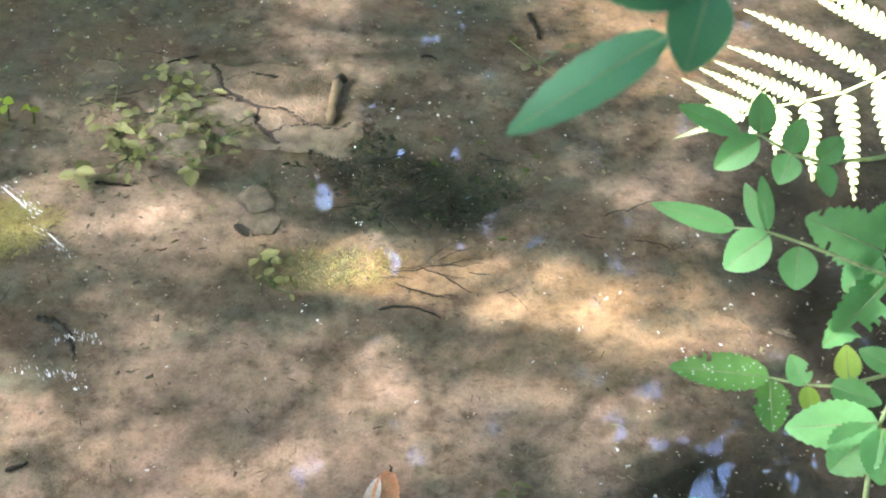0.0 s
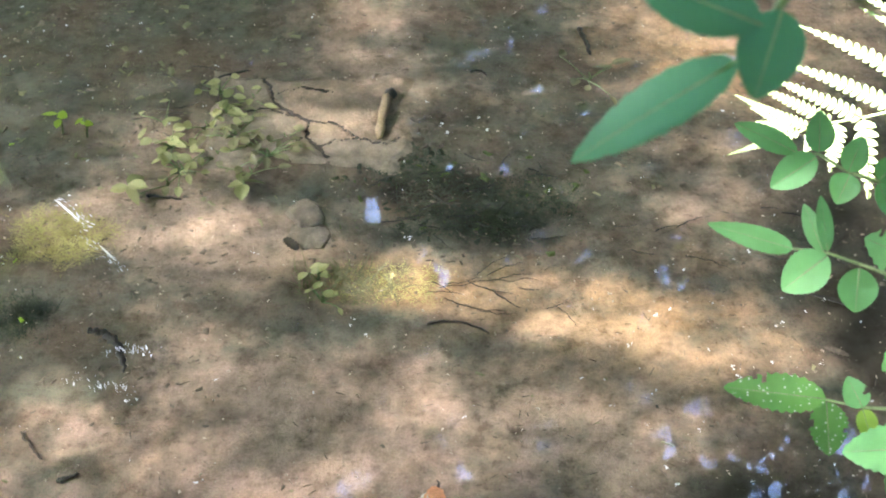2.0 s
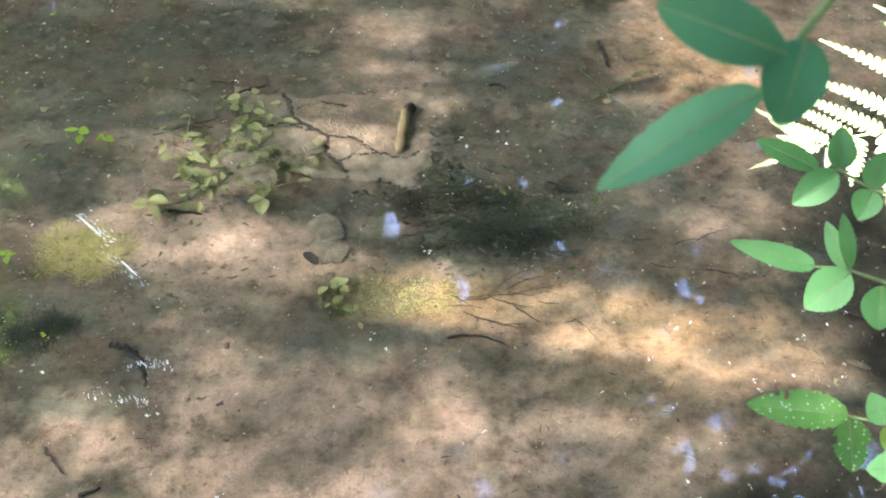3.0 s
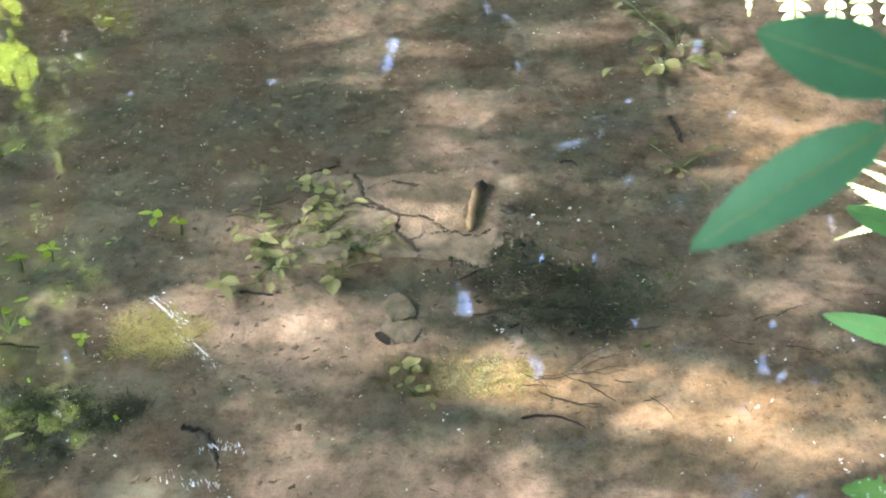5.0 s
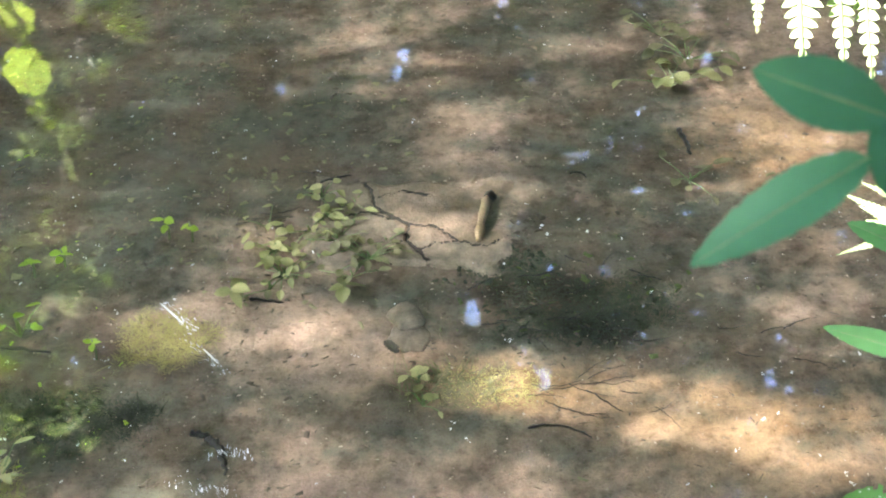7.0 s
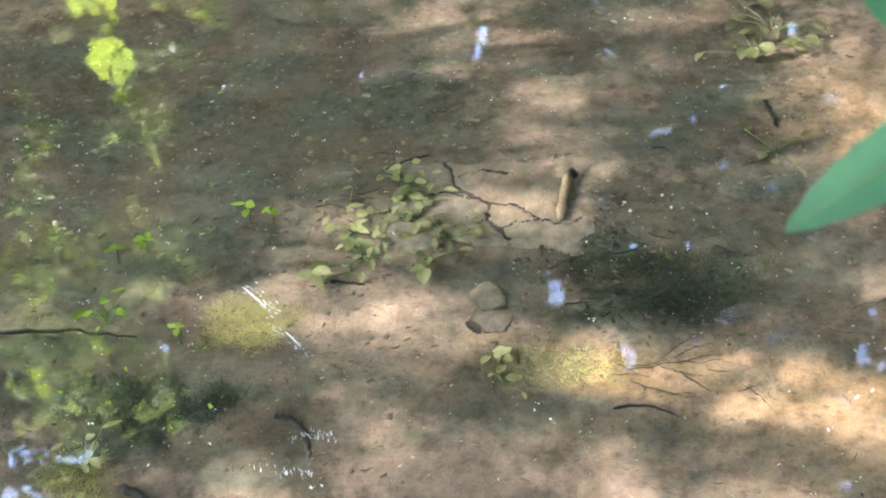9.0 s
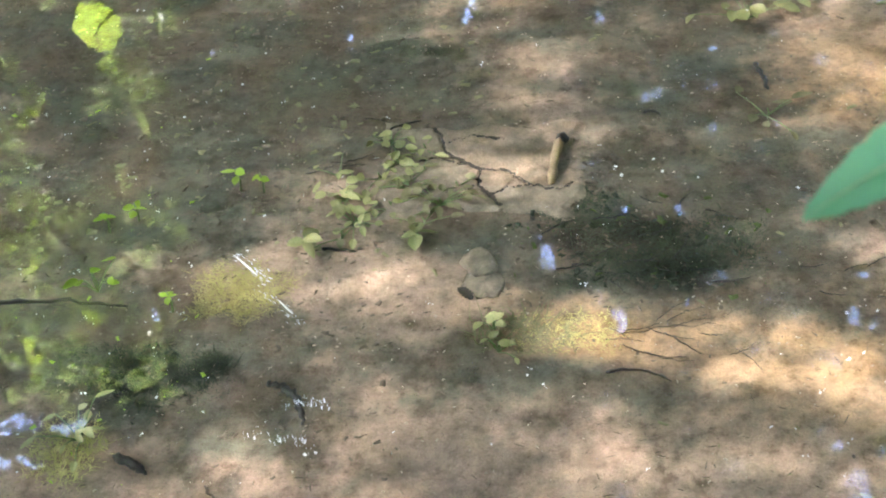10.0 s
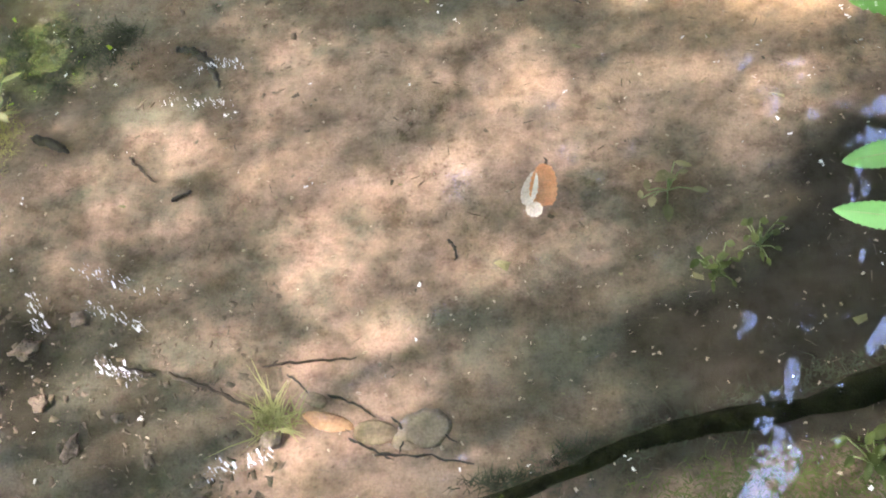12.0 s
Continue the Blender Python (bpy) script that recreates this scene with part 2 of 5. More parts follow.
BROWN_LITTER = plain_mat("brown_litter", (0.10, 0.075, 0.05), (0.30, 0.23, 0.16), 50, 0.8, 0.4, 0.001)
GRIT = plain_mat("grit", (0.25, 0.19, 0.13), (0.55, 0.45, 0.34), 22, 0.7, 0.3, 0.001)


# ---- mesh helpers ----
def part(name, bm, material, parent=None, label=""):
    me = bpy.data.meshes.new(name)
    bm.to_mesh(me)
    bm.free()
    for p in me.polygons:
        p.use_smooth = True
    me.materials.append(material)
    ob = new(name, me)
    ob.parent = parent
    if label:
        ob["label"] = label
    return ob


def empty(name, at, label, category, group=""):
    e = new(name)
    e.location = at
    e.empty_display_size = 0.02
    return tagged(e, label, category, group)


def np_mesh(name, verts, quads, material, smooth=False):
    me = bpy.data.meshes.new(name)
    v, q = np.asarray(verts, np.float32), np.asarray(quads, np.int32)
    me.vertices.add(len(v))
    me.vertices.foreach_set("co", v.ravel())
    k = q.shape[1]
    me.loops.add(q.size)
    me.loops.foreach_set("vertex_index", q.ravel())
    me.polygons.add(len(q))
    me.polygons.foreach_set("loop_start", np.arange(len(q), dtype=np.int32) * k)
    me.polygons.foreach_set("use_smooth", np.full(len(q), smooth))
    me.update(calc_edges=True)
    me.materials.append(material)
    return me


def tube_bm(points, radii, sides=8, bm=None, wobble=0.0, rng=None):
    """A tapered, closed tube along points."""
    bm = bm or bmesh.new()
    pts = [Vector(p) for p in points]
    rings = []
    for i, p in enumerate(pts):
        d = (pts[min(i + 1, len(pts) - 1)] - pts[max(i - 1, 0)]).normalized()
        a = d.orthogonal().normalized()
        if i and rings:
            a = (last - d * last.dot(d)).normalized()
        last = a
        b = d.cross(a)
        ring = []
        for s in range(sides):
            w = 1 + (rng.uniform(-wobble, wobble) if rng else 0)
            t = 2 * math.pi * s / sides
            ring.append(bm.verts.new(p + (a * math.cos(t) + b * math.sin(t)) * radii[i] * w))
        rings.append(ring)
    for r0, r1 in zip(rings, rings[1:]):
        for s in range(sides):
            bm.faces.new((r0[s], r0[(s + 1) % sides], r1[(s + 1) % sides], r1[s]))
    bm.faces.new(rings[0][::-1])
    bm.faces.new(rings[-1])
    return bm


def leaf_grid(bm, length, width, m, nu=14, nv=6, fold=0.25, droop=0.12, teeth=0.0, point=1.0, widest=0.42, veins=0.0, holes=()):
    """An ovate leaf blade from its base along +x, with a keel, drooping tip, toothed edge and side veins; two skins make its thickness."""
    grid = []
    for i in range(nu + 1):
        u = i / nu
        shape = (math.sin(math.pi * u ** (math.log(0.5) / math.log(widest)))) ** (0.75 * point) if 0 < u < 1 else 0.0
        half = width / 2 * max(shape, 0.03)
        row = []
        for j in range(nv + 1):
            v = 2 * j / nv - 1
            edge = abs(v) > 0.99
            k = 1 + (teeth * (0.5 if i % 2 else -0.5) if edge else 0)
            y = v * half * k
            x = u * length + (teeth * 0.3 * length / nu if edge and i % 2 else 0)
            z = abs(v) * half * fold - droop * length * u * u + veins * length * 0.012 * math.cos(2 * math.pi * (u * 8 - abs(v) * 1.6)) * abs(v)
            row.append(bm.verts.new(m @ Vector((x, y, z))))
        grid.append(row)
    for i in range(nu):
        for j in range(nv):
            if (i, j) in holes:
                continue
            bm.faces.new((grid[i][j], grid[i + 1][j], grid[i + 1][j + 1], grid[i][j + 1]))
    return bm


def aim_x(base, tip, normal):
    """A pose with +x from base to tip and +z near the given normal."""
    b = Vector(base)
    x = (Vector(tip) - b).normalized()
    n = Vector(normal)
    z = (n - x * n.dot(x)).normalized()
    y = z.cross(x)
    return Matrix(((x.x, y.x, z.x, b.x), (x.y, y.y, z.y, b.y), (x.z, y.z, z.z, b.z), (0, 0, 0, 1)))


def rock_bm(rx, ry, rz, seed, m=None, rough=0.28):
    bm = bmesh.new()
    bmesh.ops.create_icosphere(bm, subdivisions=3, radius=1)
    off = Vector((seed * 3.1, seed * 1.7, seed))
    for v in bm.verts:
        p = v.co.copy()
        k = 1 + rough * noise.noise(p * 1.3 + off) + rough * 0.5 * noise.noise(p * 3.4 + off) + rough * 0.2 * noise.noise(p * 9 + off)
        v.co = Vector((p.x * rx * k, p.y * ry * k, p.z * rz * k))
    if m:
        bm.transform(m)
    return bm


# ---- ground, water ----
WATER_Z = 0.05


def bed_height(x, y):
    """The bed lies near zero; banks rise round the pool."""
    z = 0.010 * noise.noise(Vector((x * 2.2, y * 2.2, 0.3))) + 0.005 * noise.noise(Vector((x * 8, y * 8, 1.7))) + 0.0025 * noise.noise(Vector((x * 25, y * 25, 4)))
    wob = 0.12 * noise.noise(Vector((x * 1.5, y * 1.5, 9)))
    out = max(0.45 - y + wob, -(x + 2.7) + wob * 2, x - 2.1 + wob, y - 4.9 + wob * 2, 0)
    shore = max(0.0, min(1.0, ((-0.52 - x) - (y - 0.72) * 0.55 + wob) / 0.35))
    z += 0.06 * shore + min(out * 0.55, 0.7 + 0.02 * out)
    return z


def blob(x, y, cx, cy, rx, ry, rot=0.0):
    c, s = math.cos(radians(rot)), math.sin(radians(rot))
    dx, dy = x - cx, y - cy
    u, v = (dx * c + dy * s) / rx, (-dx * s + dy * c) / ry
    return math.exp(-1.1 * (u * u + v * v))


# silty patches; several repeat the boughs' shade as painted bed tone
SILT_SHADE_WIDE = [(-1.2, 2.25, 0.35, 0.38, 0, 0.4), (-0.62, 2.45, 0.22, 0.12, 20, 0.25), (0.08, 2.6, 0.16, 0.36, -30, 0.42), (0, 3.2, 0.4, 0.25, 0, 0.25), (-0.8, 2.55, 0.3, 0.22, 0, 0.25), (-1.15, 2.9, 0.75, 0.55, 0, 0.5),
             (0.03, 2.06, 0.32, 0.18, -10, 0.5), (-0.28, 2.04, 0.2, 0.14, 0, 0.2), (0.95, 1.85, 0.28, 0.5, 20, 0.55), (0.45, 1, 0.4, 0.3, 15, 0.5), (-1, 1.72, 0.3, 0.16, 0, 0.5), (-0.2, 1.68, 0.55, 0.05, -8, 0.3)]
SILT_SHADE_NEAR = [(-0.95, 0.95, 0.24, 0.25, 0, 0.55), (0.05, 0.92, 0.22, 0.12, 10, 0.5), (-0.788, 0.894, 0.242, 0.133, -29, 0.65), (-0.671, 1.54, 0.134, 0.045, -35, 0.4), (-1.209, 2.981, 0.545, 0.38, -58, 0.5), (-0.92, 1.653, 0.173, 0.125, -18, 0.5),
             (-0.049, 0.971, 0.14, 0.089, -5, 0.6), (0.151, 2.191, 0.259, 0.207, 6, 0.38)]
MUDDY = [(-0.888, 1.053, 0.062, 0.028, -19), (-0.77, 1.029, 0.07, 0.022, -16), (-0.847, 0.978, 0.068, 0.04, -12), (-0.726, 0.979, 0.044, 0.027, 16), (-0.871, 0.899, 0.058, 0.038, -15), (-0.771, 0.845, 0.089, 0.039, -26), (-0.674, 0.783, 0.054, 0.027, -7)]
# dark bottom patches, with the shade over the right-hand water painted in
PEAT_SHADE = [(-0.1, 2.071, 0.074, 0.043, -17), (0.092, 1.978, 0.113, 0.059, -14), (-0.029, 2.108, 0.074, 0.04, -16), (0.056, 2.093, 0.077, 0.035, -46), (0.445, 1.096, 0.202, 0.11, 71), (0.374, 0.93, 0.122, 0.063, 22), (0.888, 1.726, 0.132, 0.093, 58), (0.66, 1.02, 0.40, 0.34, 20), (1.0, 1.75, 0.28, 0.45, 20), (0.25, 0.83, 0.32, 0.06, 17), (0.16, 0.98, 0.09, 0.07, 20), (-0.93, 0.93, 0.11, 0.17, 0)]
OCHRE = [(0.40, 1.72, 0.42, 0.2, -12), (-0.1, 1.8, 0.2, 0.1, 0), (0.55, 2.6, 0.3, 0.3, 0)]


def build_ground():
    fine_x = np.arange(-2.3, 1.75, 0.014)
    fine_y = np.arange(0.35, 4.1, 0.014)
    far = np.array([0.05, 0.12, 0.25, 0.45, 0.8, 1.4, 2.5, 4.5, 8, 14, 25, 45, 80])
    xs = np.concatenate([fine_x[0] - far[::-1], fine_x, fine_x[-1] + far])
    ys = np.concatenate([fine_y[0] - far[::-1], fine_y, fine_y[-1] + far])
    verts, silt, ochre, bank, rose, peat_shade = [], [], [], [], [], []
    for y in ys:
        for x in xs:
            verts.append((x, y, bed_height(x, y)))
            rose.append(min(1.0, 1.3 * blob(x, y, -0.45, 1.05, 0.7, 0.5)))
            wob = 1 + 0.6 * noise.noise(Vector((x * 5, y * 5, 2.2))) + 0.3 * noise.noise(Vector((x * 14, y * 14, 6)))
            peat_shade.append(max(0.0, min(0.95, sum(1.6 * wob * blob(x, y, *e) for e in PEAT_SHADE) + sum(0.6 * wob * blob(x, y, *e) for e in MUDDY) - 0.15)))
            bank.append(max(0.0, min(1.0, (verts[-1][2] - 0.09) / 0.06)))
            # silt amount, including the shade painted along the dark bands
            silt.append(0.40 + sum(w * blob(x, y, *e) for *e, w in SILT_SHADE_WIDE + SILT_SHADE_NEAR))
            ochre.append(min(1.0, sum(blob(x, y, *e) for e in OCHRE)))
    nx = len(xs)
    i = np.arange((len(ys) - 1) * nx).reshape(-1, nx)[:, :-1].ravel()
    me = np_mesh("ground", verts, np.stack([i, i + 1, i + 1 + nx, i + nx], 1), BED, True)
    for name, values in (("silt", silt), ("ochre", ochre), ("bank", bank), ("rose", rose), ("peat_shade", peat_shade)):
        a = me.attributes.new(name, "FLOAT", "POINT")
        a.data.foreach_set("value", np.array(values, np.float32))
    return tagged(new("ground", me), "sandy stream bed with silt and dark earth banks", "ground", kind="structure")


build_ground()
bm = bmesh.new()
bmesh.ops.create_grid(bm, x_segments=40, y_segments=40, size=4.2)
bmesh.ops.translate(bm, verts=bm.verts, vec=(-0.3, 2.6, WATER_Z))
water = part("water", bm, WATER)
tagged(water, "clear shallow still water over sand", "water", kind="structure")

# ---- trees: crowns that shade the pool and are mirrored in it ----
LEAF_SHAPE = np.array([(0, 0, 0), (0.5, 0.34, 0.07), (0.45, -0.34, 0.05), (1, 0, -0.1), (0.5, 0, -0.03)])
LEAF_TRIS = np.array([(0, 4, 1), (0, 2, 4), (1, 4, 3), (2, 3, 4)])


def crown_mesh(name, places, size, rng, material, clear_of=None, base=(0, 0, 0)):
    """Many small leaves at the given places, turned at random; clear_of drops those that reach into an opening."""
    n = len(places)
    a = rng.normal(size=(n, 3))
    a /= np.linalg.norm(a, axis=1, keepdims=True)
    b = rng.normal(size=(n, 3))
    b -= a * (a * b).sum(1, keepdims=True)
    b /= np.linalg.norm(b, axis=1, keepdims=True)
    c = np.cross(a, b)
    s = rng.uniform(0.7, 1.3, (n, 1, 1)) * size
    v = places[:, None] + s * (LEAF_SHAPE[None, :, :1] * a[:, None] + LEAF_SHAPE[None, :, 1:2] * b[:, None] + LEAF_SHAPE[None, :, 2:] * c[:, None])
    if clear_of:
        v = v[clear_of(v + np.array(base))]
        n = len(v)
    q = (LEAF_TRIS[None] + 5 * np.arange(n)[:, None, None]).reshape(-1, 3)
    return np_mesh(name, v.reshape(-1, 3), q, material)


# sunny gaps on the bed: centre, half axes, turn, how open
GAPS_SAND = [(0.376, 1.71, 0.369, 0.095, -10, 0.66), (0.225, 1.77, 0.189, 0.078, -1, 0.66), (0.577, 1.655, 0.172, 0.089, -2, 0.82), (-0.121, 1.798, 0.111, 0.071, 2, 0.9), (0.058, 1.771, 0.122, 0.047, 3, 0.7), (-0.541, 1.924, 0.19, 0.07, -3, 0.95),
             (-0.696, 1.9, 0.084, 0.071, -33, 0.8), (-0.077, 1.561, 0.134, 0.083, 42, 0.85), (-0.011, 1.431, 0.146, 0.097, -30, 0.65), (-0.446, 1.603, 0.086, 0.075, -25, 0.6), (0.377, 1.489, 0.194, 0.06, -4, 0.7), (0.49, 1.409, 0.122, 0.05, 4, 0.4)]
GAPS_FAR = [(-0.472, 3.067, 0.275, 0.193, -44, 0.85), (-0.246, 2.71, 0.221, 0.117, -42, 0.75), (-0.139, 2.53, 0.172, 0.088, -75, 0.42), (0.562, 2.618, 0.269, 0.179, 23, 0.8), (0.051, 3.089, 0.136, 0.122, 86, 0.45), (0.385, 2.922, 0.251, 0.144, 83, 0.35),
            (-1.046, 2.314, 0.189, 0.085, -2, 0.5), (-0.256, 2.306, 0.163, 0.092, -10, 0.75), (0.525, 2.064, 0.167, 0.068, 12, 0.45), (-0.53, 2.236, 0.169, 0.139, -15, 0.42), (-0.809, 1.911, 0.109, 0.083, -56, 0.95)]
GAPS_NEAR = [(-0.676, 1.435, 0.132, 0.079, -27, 1), (-0.531, 1.3, 0.139, 0.059, 6, 0.95), (-0.425, 1.225, 0.149, 0.078, -14, 0.72), (-0.326, 1.085, 0.157, 0.08, -30, 0.85), (-0.234, 1.278, 0.089, 0.068, 42, 0.75), (-0.744, 1.436, 0.153, 0.062, -14, 0.9),
             (-0.61, 1.022, 0.132, 0.057, -27, 0.85), (-0.332, 0.961, 0.108, 0.059, -6, 0.8), (0.059, 1.128, 0.09, 0.048, -5, 0.55), (-0.132, 1.155, 0.066, 0.055, -84, 0.6)]
GAPS_SHORE = [(-0.874, 1.084, 0.131, 0.084, -15, 0.75), (-0.468, 0.971, 0.249, 0.169, -11, 0.6), (-0.268, 0.842, 0.078, 0.046, -6, 0.6), (1.75, 0.82, 0.18, 0.10, 0, 0.6), (-0.766, 0.932, 0.144, 0.105, -20, 0.8), (-0.387, 0.785, 0.121, 0.045, -4, 0.85), (-0.625, 0.817, 0.063, 0.046, -15, 0.7), (-0.108, 0.795, 0.092, 0.041, -4, 0.55), (0.227, 0.961, 0.069, 0.059, 75, 0.6), (-0.153, 1.029, 0.052, 0.045, -82, 0.6), (-0.881, 1.241, 0.125, 0.069, -11, 0.8),
              (0.373, 0.783, 0.09, 0.077, 62, 0.65), (0.023, 0.76, 0.082, 0.035, -3, 0.3)]
GAPS = GAPS_SAND + GAPS_FAR + GAPS_NEAR + GAPS_SHORE
# unseen leafy boughs, placed to shade it again
BOUGHS_HIGH = [(0.173, 2.136, 0.232, 0.164, 4, 0.65), (-0.02, 2.638, 0.195, 0.091, -55, 0.6), (-0.309, 1.688, 0.173, 0.05, -5, 0.9), (0.048, 1.617, 0.223, 0.045, -9, 0.95), (0.363, 1.57, 0.219, 0.039, -9, 0.9), (-0.543, 1.806, 0.211, 0.047, -2, 0.95),
               (-0.27, 1.435, 0.128, 0.07, 15, 0.92), (-0.474, 1.467, 0.079, 0.059, 34, 0.75), (0.045, 2.02, 0.214, 0.107, 3, 0.85), (0.551, 2.154, 0.163, 0.076, 6, 0.7)]
BOUGHS_LOW = [(-0.475, 2.605, 0.211, 0.102, -21, 0.6), (-0.241, 3.085, 0.234, 0.104, -80, 0.8), (0.036, 2.716, 0.206, 0.117, 87, 0.8), (0.193, 2.448, 0.184, 0.085, -36, 0.8), (-1.041, 2.12, 0.242, 0.077, 0, 0.7), (-0.049, 0.971, 0.14, 0.084, -5, 0.92),
              (-0.355, 1.467, 0.111, 0.052, 6, 0.6), (0.113, 0.854, 0.126, 0.055, 8, 0.7), (0.182, 1.274, 0.157, 0.069, -5, 0.85), (-0.051, 1.308, 0.077, 0.041, -7, 0.5), (-0.006, 0.816, 0.159, 0.081, 14, 0.8)]
SUNLIT = [(1.71, 1.27, 0.21, 0.15), (-1.0, 5.5, 1.2, 0.9), (-0.7, 6.45, 0.9, 0.35), (0.09, 5.53, 0.66, 0.62), (0.37, 4.88, 0.60, 0.52)]


SUN_X, SUN_Y = (-3.0, 2.2), (-0.2, 6.9)


def leaf_depth(x, y):
    """How many leaves the sun meets on its way to this place of the bed."""
    u = x + 0.035 * noise.noise(Vector((x * 7, y * 7, 3.1)))
    v = y + 0.03 * noise.noise(Vector((x * 7, y * 7, 8.4)))
    ragged = 1 + 0.14 * noise.noise(Vector((x * 9, y * 12, 5.5))) + 0.07 * noise.noise(Vector((x * 22, y * 26, 2.5)))
    open_ = min(1.05, ragged * max(w * min(1.0, 1.3 * blob(u, v, cx, cy, rx, ry, r)) for cx, cy, rx, ry, r, w in GAPS))
    for cx, cy, rx, ry, r, w in BOUGHS_HIGH + BOUGHS_LOW:
        open_ *= 1 - w * min(1.0, 1.2 * blob(u, v, cx, cy, rx, ry, r))
    d = -math.log(max(0.015, LIGHT_DEEP + (LIGHT_OPEN - LIGHT_DEEP) * open_))
    for cx, cy, rx, ry in SUNLIT:
        if ((x - cx) / rx) ** 2 + ((y - cy) / ry) ** 2 < 1:
            d = 0.0
    # denser unseen foliage, added to shade the nearest leaflets
    return SHADE_DEEP if x > 1.93 and y < 1.0 else d


def tree(base, top, spread, crown_places, size, rng, label, clear_of=None):
    """A tapered trunk with limbs reaching into a crown of many leaves."""
    t = empty("tree", base, label, "tree")
    b, c = Vector((0, 0, -0.3)), Vector(top) - Vector(base)
    pts = [b.lerp(c, k / 7) + Vector((0.12 * math.sin(k * 1.9), 0.12 * math.cos(k * 1.3), 0)) * (k > 0) for k in range(8)]
    part("trunk", tube_bm(pts, [0.24 * (1 - 0.1 * k) for k in range(8)], 10, wobble=0.12, rng=rng), BARK, t)
    pick = rng.sample(range(len(crown_places)), min(9, len(crown_places)))
    for k in pick:
        e = Vector(crown_places[k]) - Vector(base)
        s = pts[rng.randint(3, 6)]
        mid = s.lerp(e, 0.5) + Vector((0, 0, 0.3))
        part("limb", tube_bm([s, mid, e], [0.05, 0.024, 0.008], 6, wobble=0.1, rng=rng), BARK, t)
    me = crown_mesh("crown", np.asarray(crown_places) - np.array(base), size, np.random.default_rng(rng.randint(0, 999)), CROWN, clear_of, base)
    o = new("crown", me)
    o.parent = t
    return t


def shade_trees():
    """Unseen trees between the pool and the sun, leaves set to cast the dapple."""
    rng = np.random.default_rng(5)
    (x0, x1), (y0, y1) = SUN_X, SUN_Y
    near = lambda x, y: -2.1 < x < 1.95 and 0.45 < y < 3.7
    small, large = [], []
    step = 0.025
    table = [[leaf_depth(x, y) for y in np.arange(y0, y1 + step, step)] for x in np.arange(x0, x1 + step, step)]
    for size, inner, places in ((0.031, True, small), (0.12, False, large)):
        one = 0.17 * size * size / SUN_DIR.z
        tries = int((x1 - x0) * (y1 - y0) * SHADE_DEEP / one)
        k = np.arange(tries)
        xs, ys = x0 + (x1 - x0) * (k * 0.8191725134 % 1), y0 + (y1 - y0) * (k * 0.6710436067 % 1)
        for x, y, u, h in zip(xs, ys, k * 0.5497004779 % 1, rng.uniform(8.0, 10.0, tries)):
            if near(x, y) == inner and u < table[int((x - x0) / step + 0.5)][int((y - y0) / step + 0.5)] / SHADE_DEEP:
                places.append(tuple(Vector((x, y, 0)) + SUN_DIR * h))
    r = random.Random(3)
    for y, lo, hi in ((-1.6, -9, 0.0), (0.8, 0.0, 1.8), (3.2, 1.8, 9)):
        t = tree((-7.6, y, 0.5), (-7.4, y + 0.2, 6.0), 2, [p for p in small if lo <= p[1] < hi] or large[:9], 0.031, r, "tall unseen leafy tree casting the dappled shade")
        rest = [p for p in large if lo <= p[1] < hi]
        o = new("crown", crown_mesh("crown", np.asarray(rest) - np.array((-7.6, y, 0.5)), 0.12, np.random.default_rng(7), CROWN))
        o.parent = t


# openings in the far crowns through which the sky is mirrored: bearing, height, half width
SKY_MID = [(-4.7, 41.6, 0.021), (-4.9, 41.8, 0.021), (-5, 41.2, 0.026), (-4.8, 41.2, 0.024), (-1.6, 43.5, 0.024), (-0.5, 39.7, 0.016), (-6.6, 53.6, 0.024), (-2.1, 37.8, 0.016), (-2.7, 37.8, 0.016), (-8.5, 30.8, 0.024),
           (-8.1, 30.2, 0.016), (-14.5, 31.2, 0.018), (1.3, 29.7, 0.018), (-0.2, 28.7, 0.018), (-5.2, 41.8, 0.021), (-1.9, 43.2, 0.024), (-2.2, 43.9, 0.021), (-0.6, 44.6, 0.019), (-0.8, 44.9, 0.018), (-0.9, 44.3, 0.027),
           (-0.9, 39.5, 0.018), (11.9, 45.6, 0.016), (3.7, 49.1, 0.018), (-21.5, 30.6, 0.018), (-10.3, 46.3, 0.018), (-7.3, 54.1, 0.019), (-7.7, 54.3, 0.027), (-7.5, 53.9, 0.024), (11.8, 48.8, 0.014)]
SKY_LOW = [(13.2, 41.7, 0.016), (13.1, 43.6, 0.018), (15.4, 43.7, 0.021), (16.1, 43.8, 0.024), (14, 43.8, 0.018), (12.5, 45.8, 0.021), (26, 47.9, 0.016), (26.3, 48.2, 0.015), (26.1, 48.4, 0.027), (17, 48.6, 0.019),
           (17.4, 48.9, 0.018), (16.4, 48.9, 0.018), (15.8, 49, 0.016), (12.9, 49.1, 0.024), (17, 49.1, 0.029), (22.6, 49.1, 0.018), (28.3, 49.4, 0.021), (28.7, 49.6, 0.024), (28.2, 49.8, 0.018), (26.1, 49.9, 0.018),
           (21.8, 50.1, 0.024), (15.2, 50.2, 0.019), (27.4, 50.3, 0.027), (14.4, 50.3, 0.018), (19.7, 50.3, 0.018), (14.9, 50.4, 0.016), (21.4, 50.5, 0.018), (15.5, 50.7, 0.028), (27.9, 50.7, 0.029), (15, 50.8, 0.017),
           (25.3, 50.8, 0.016), (27.4, 50.9, 0.015)]
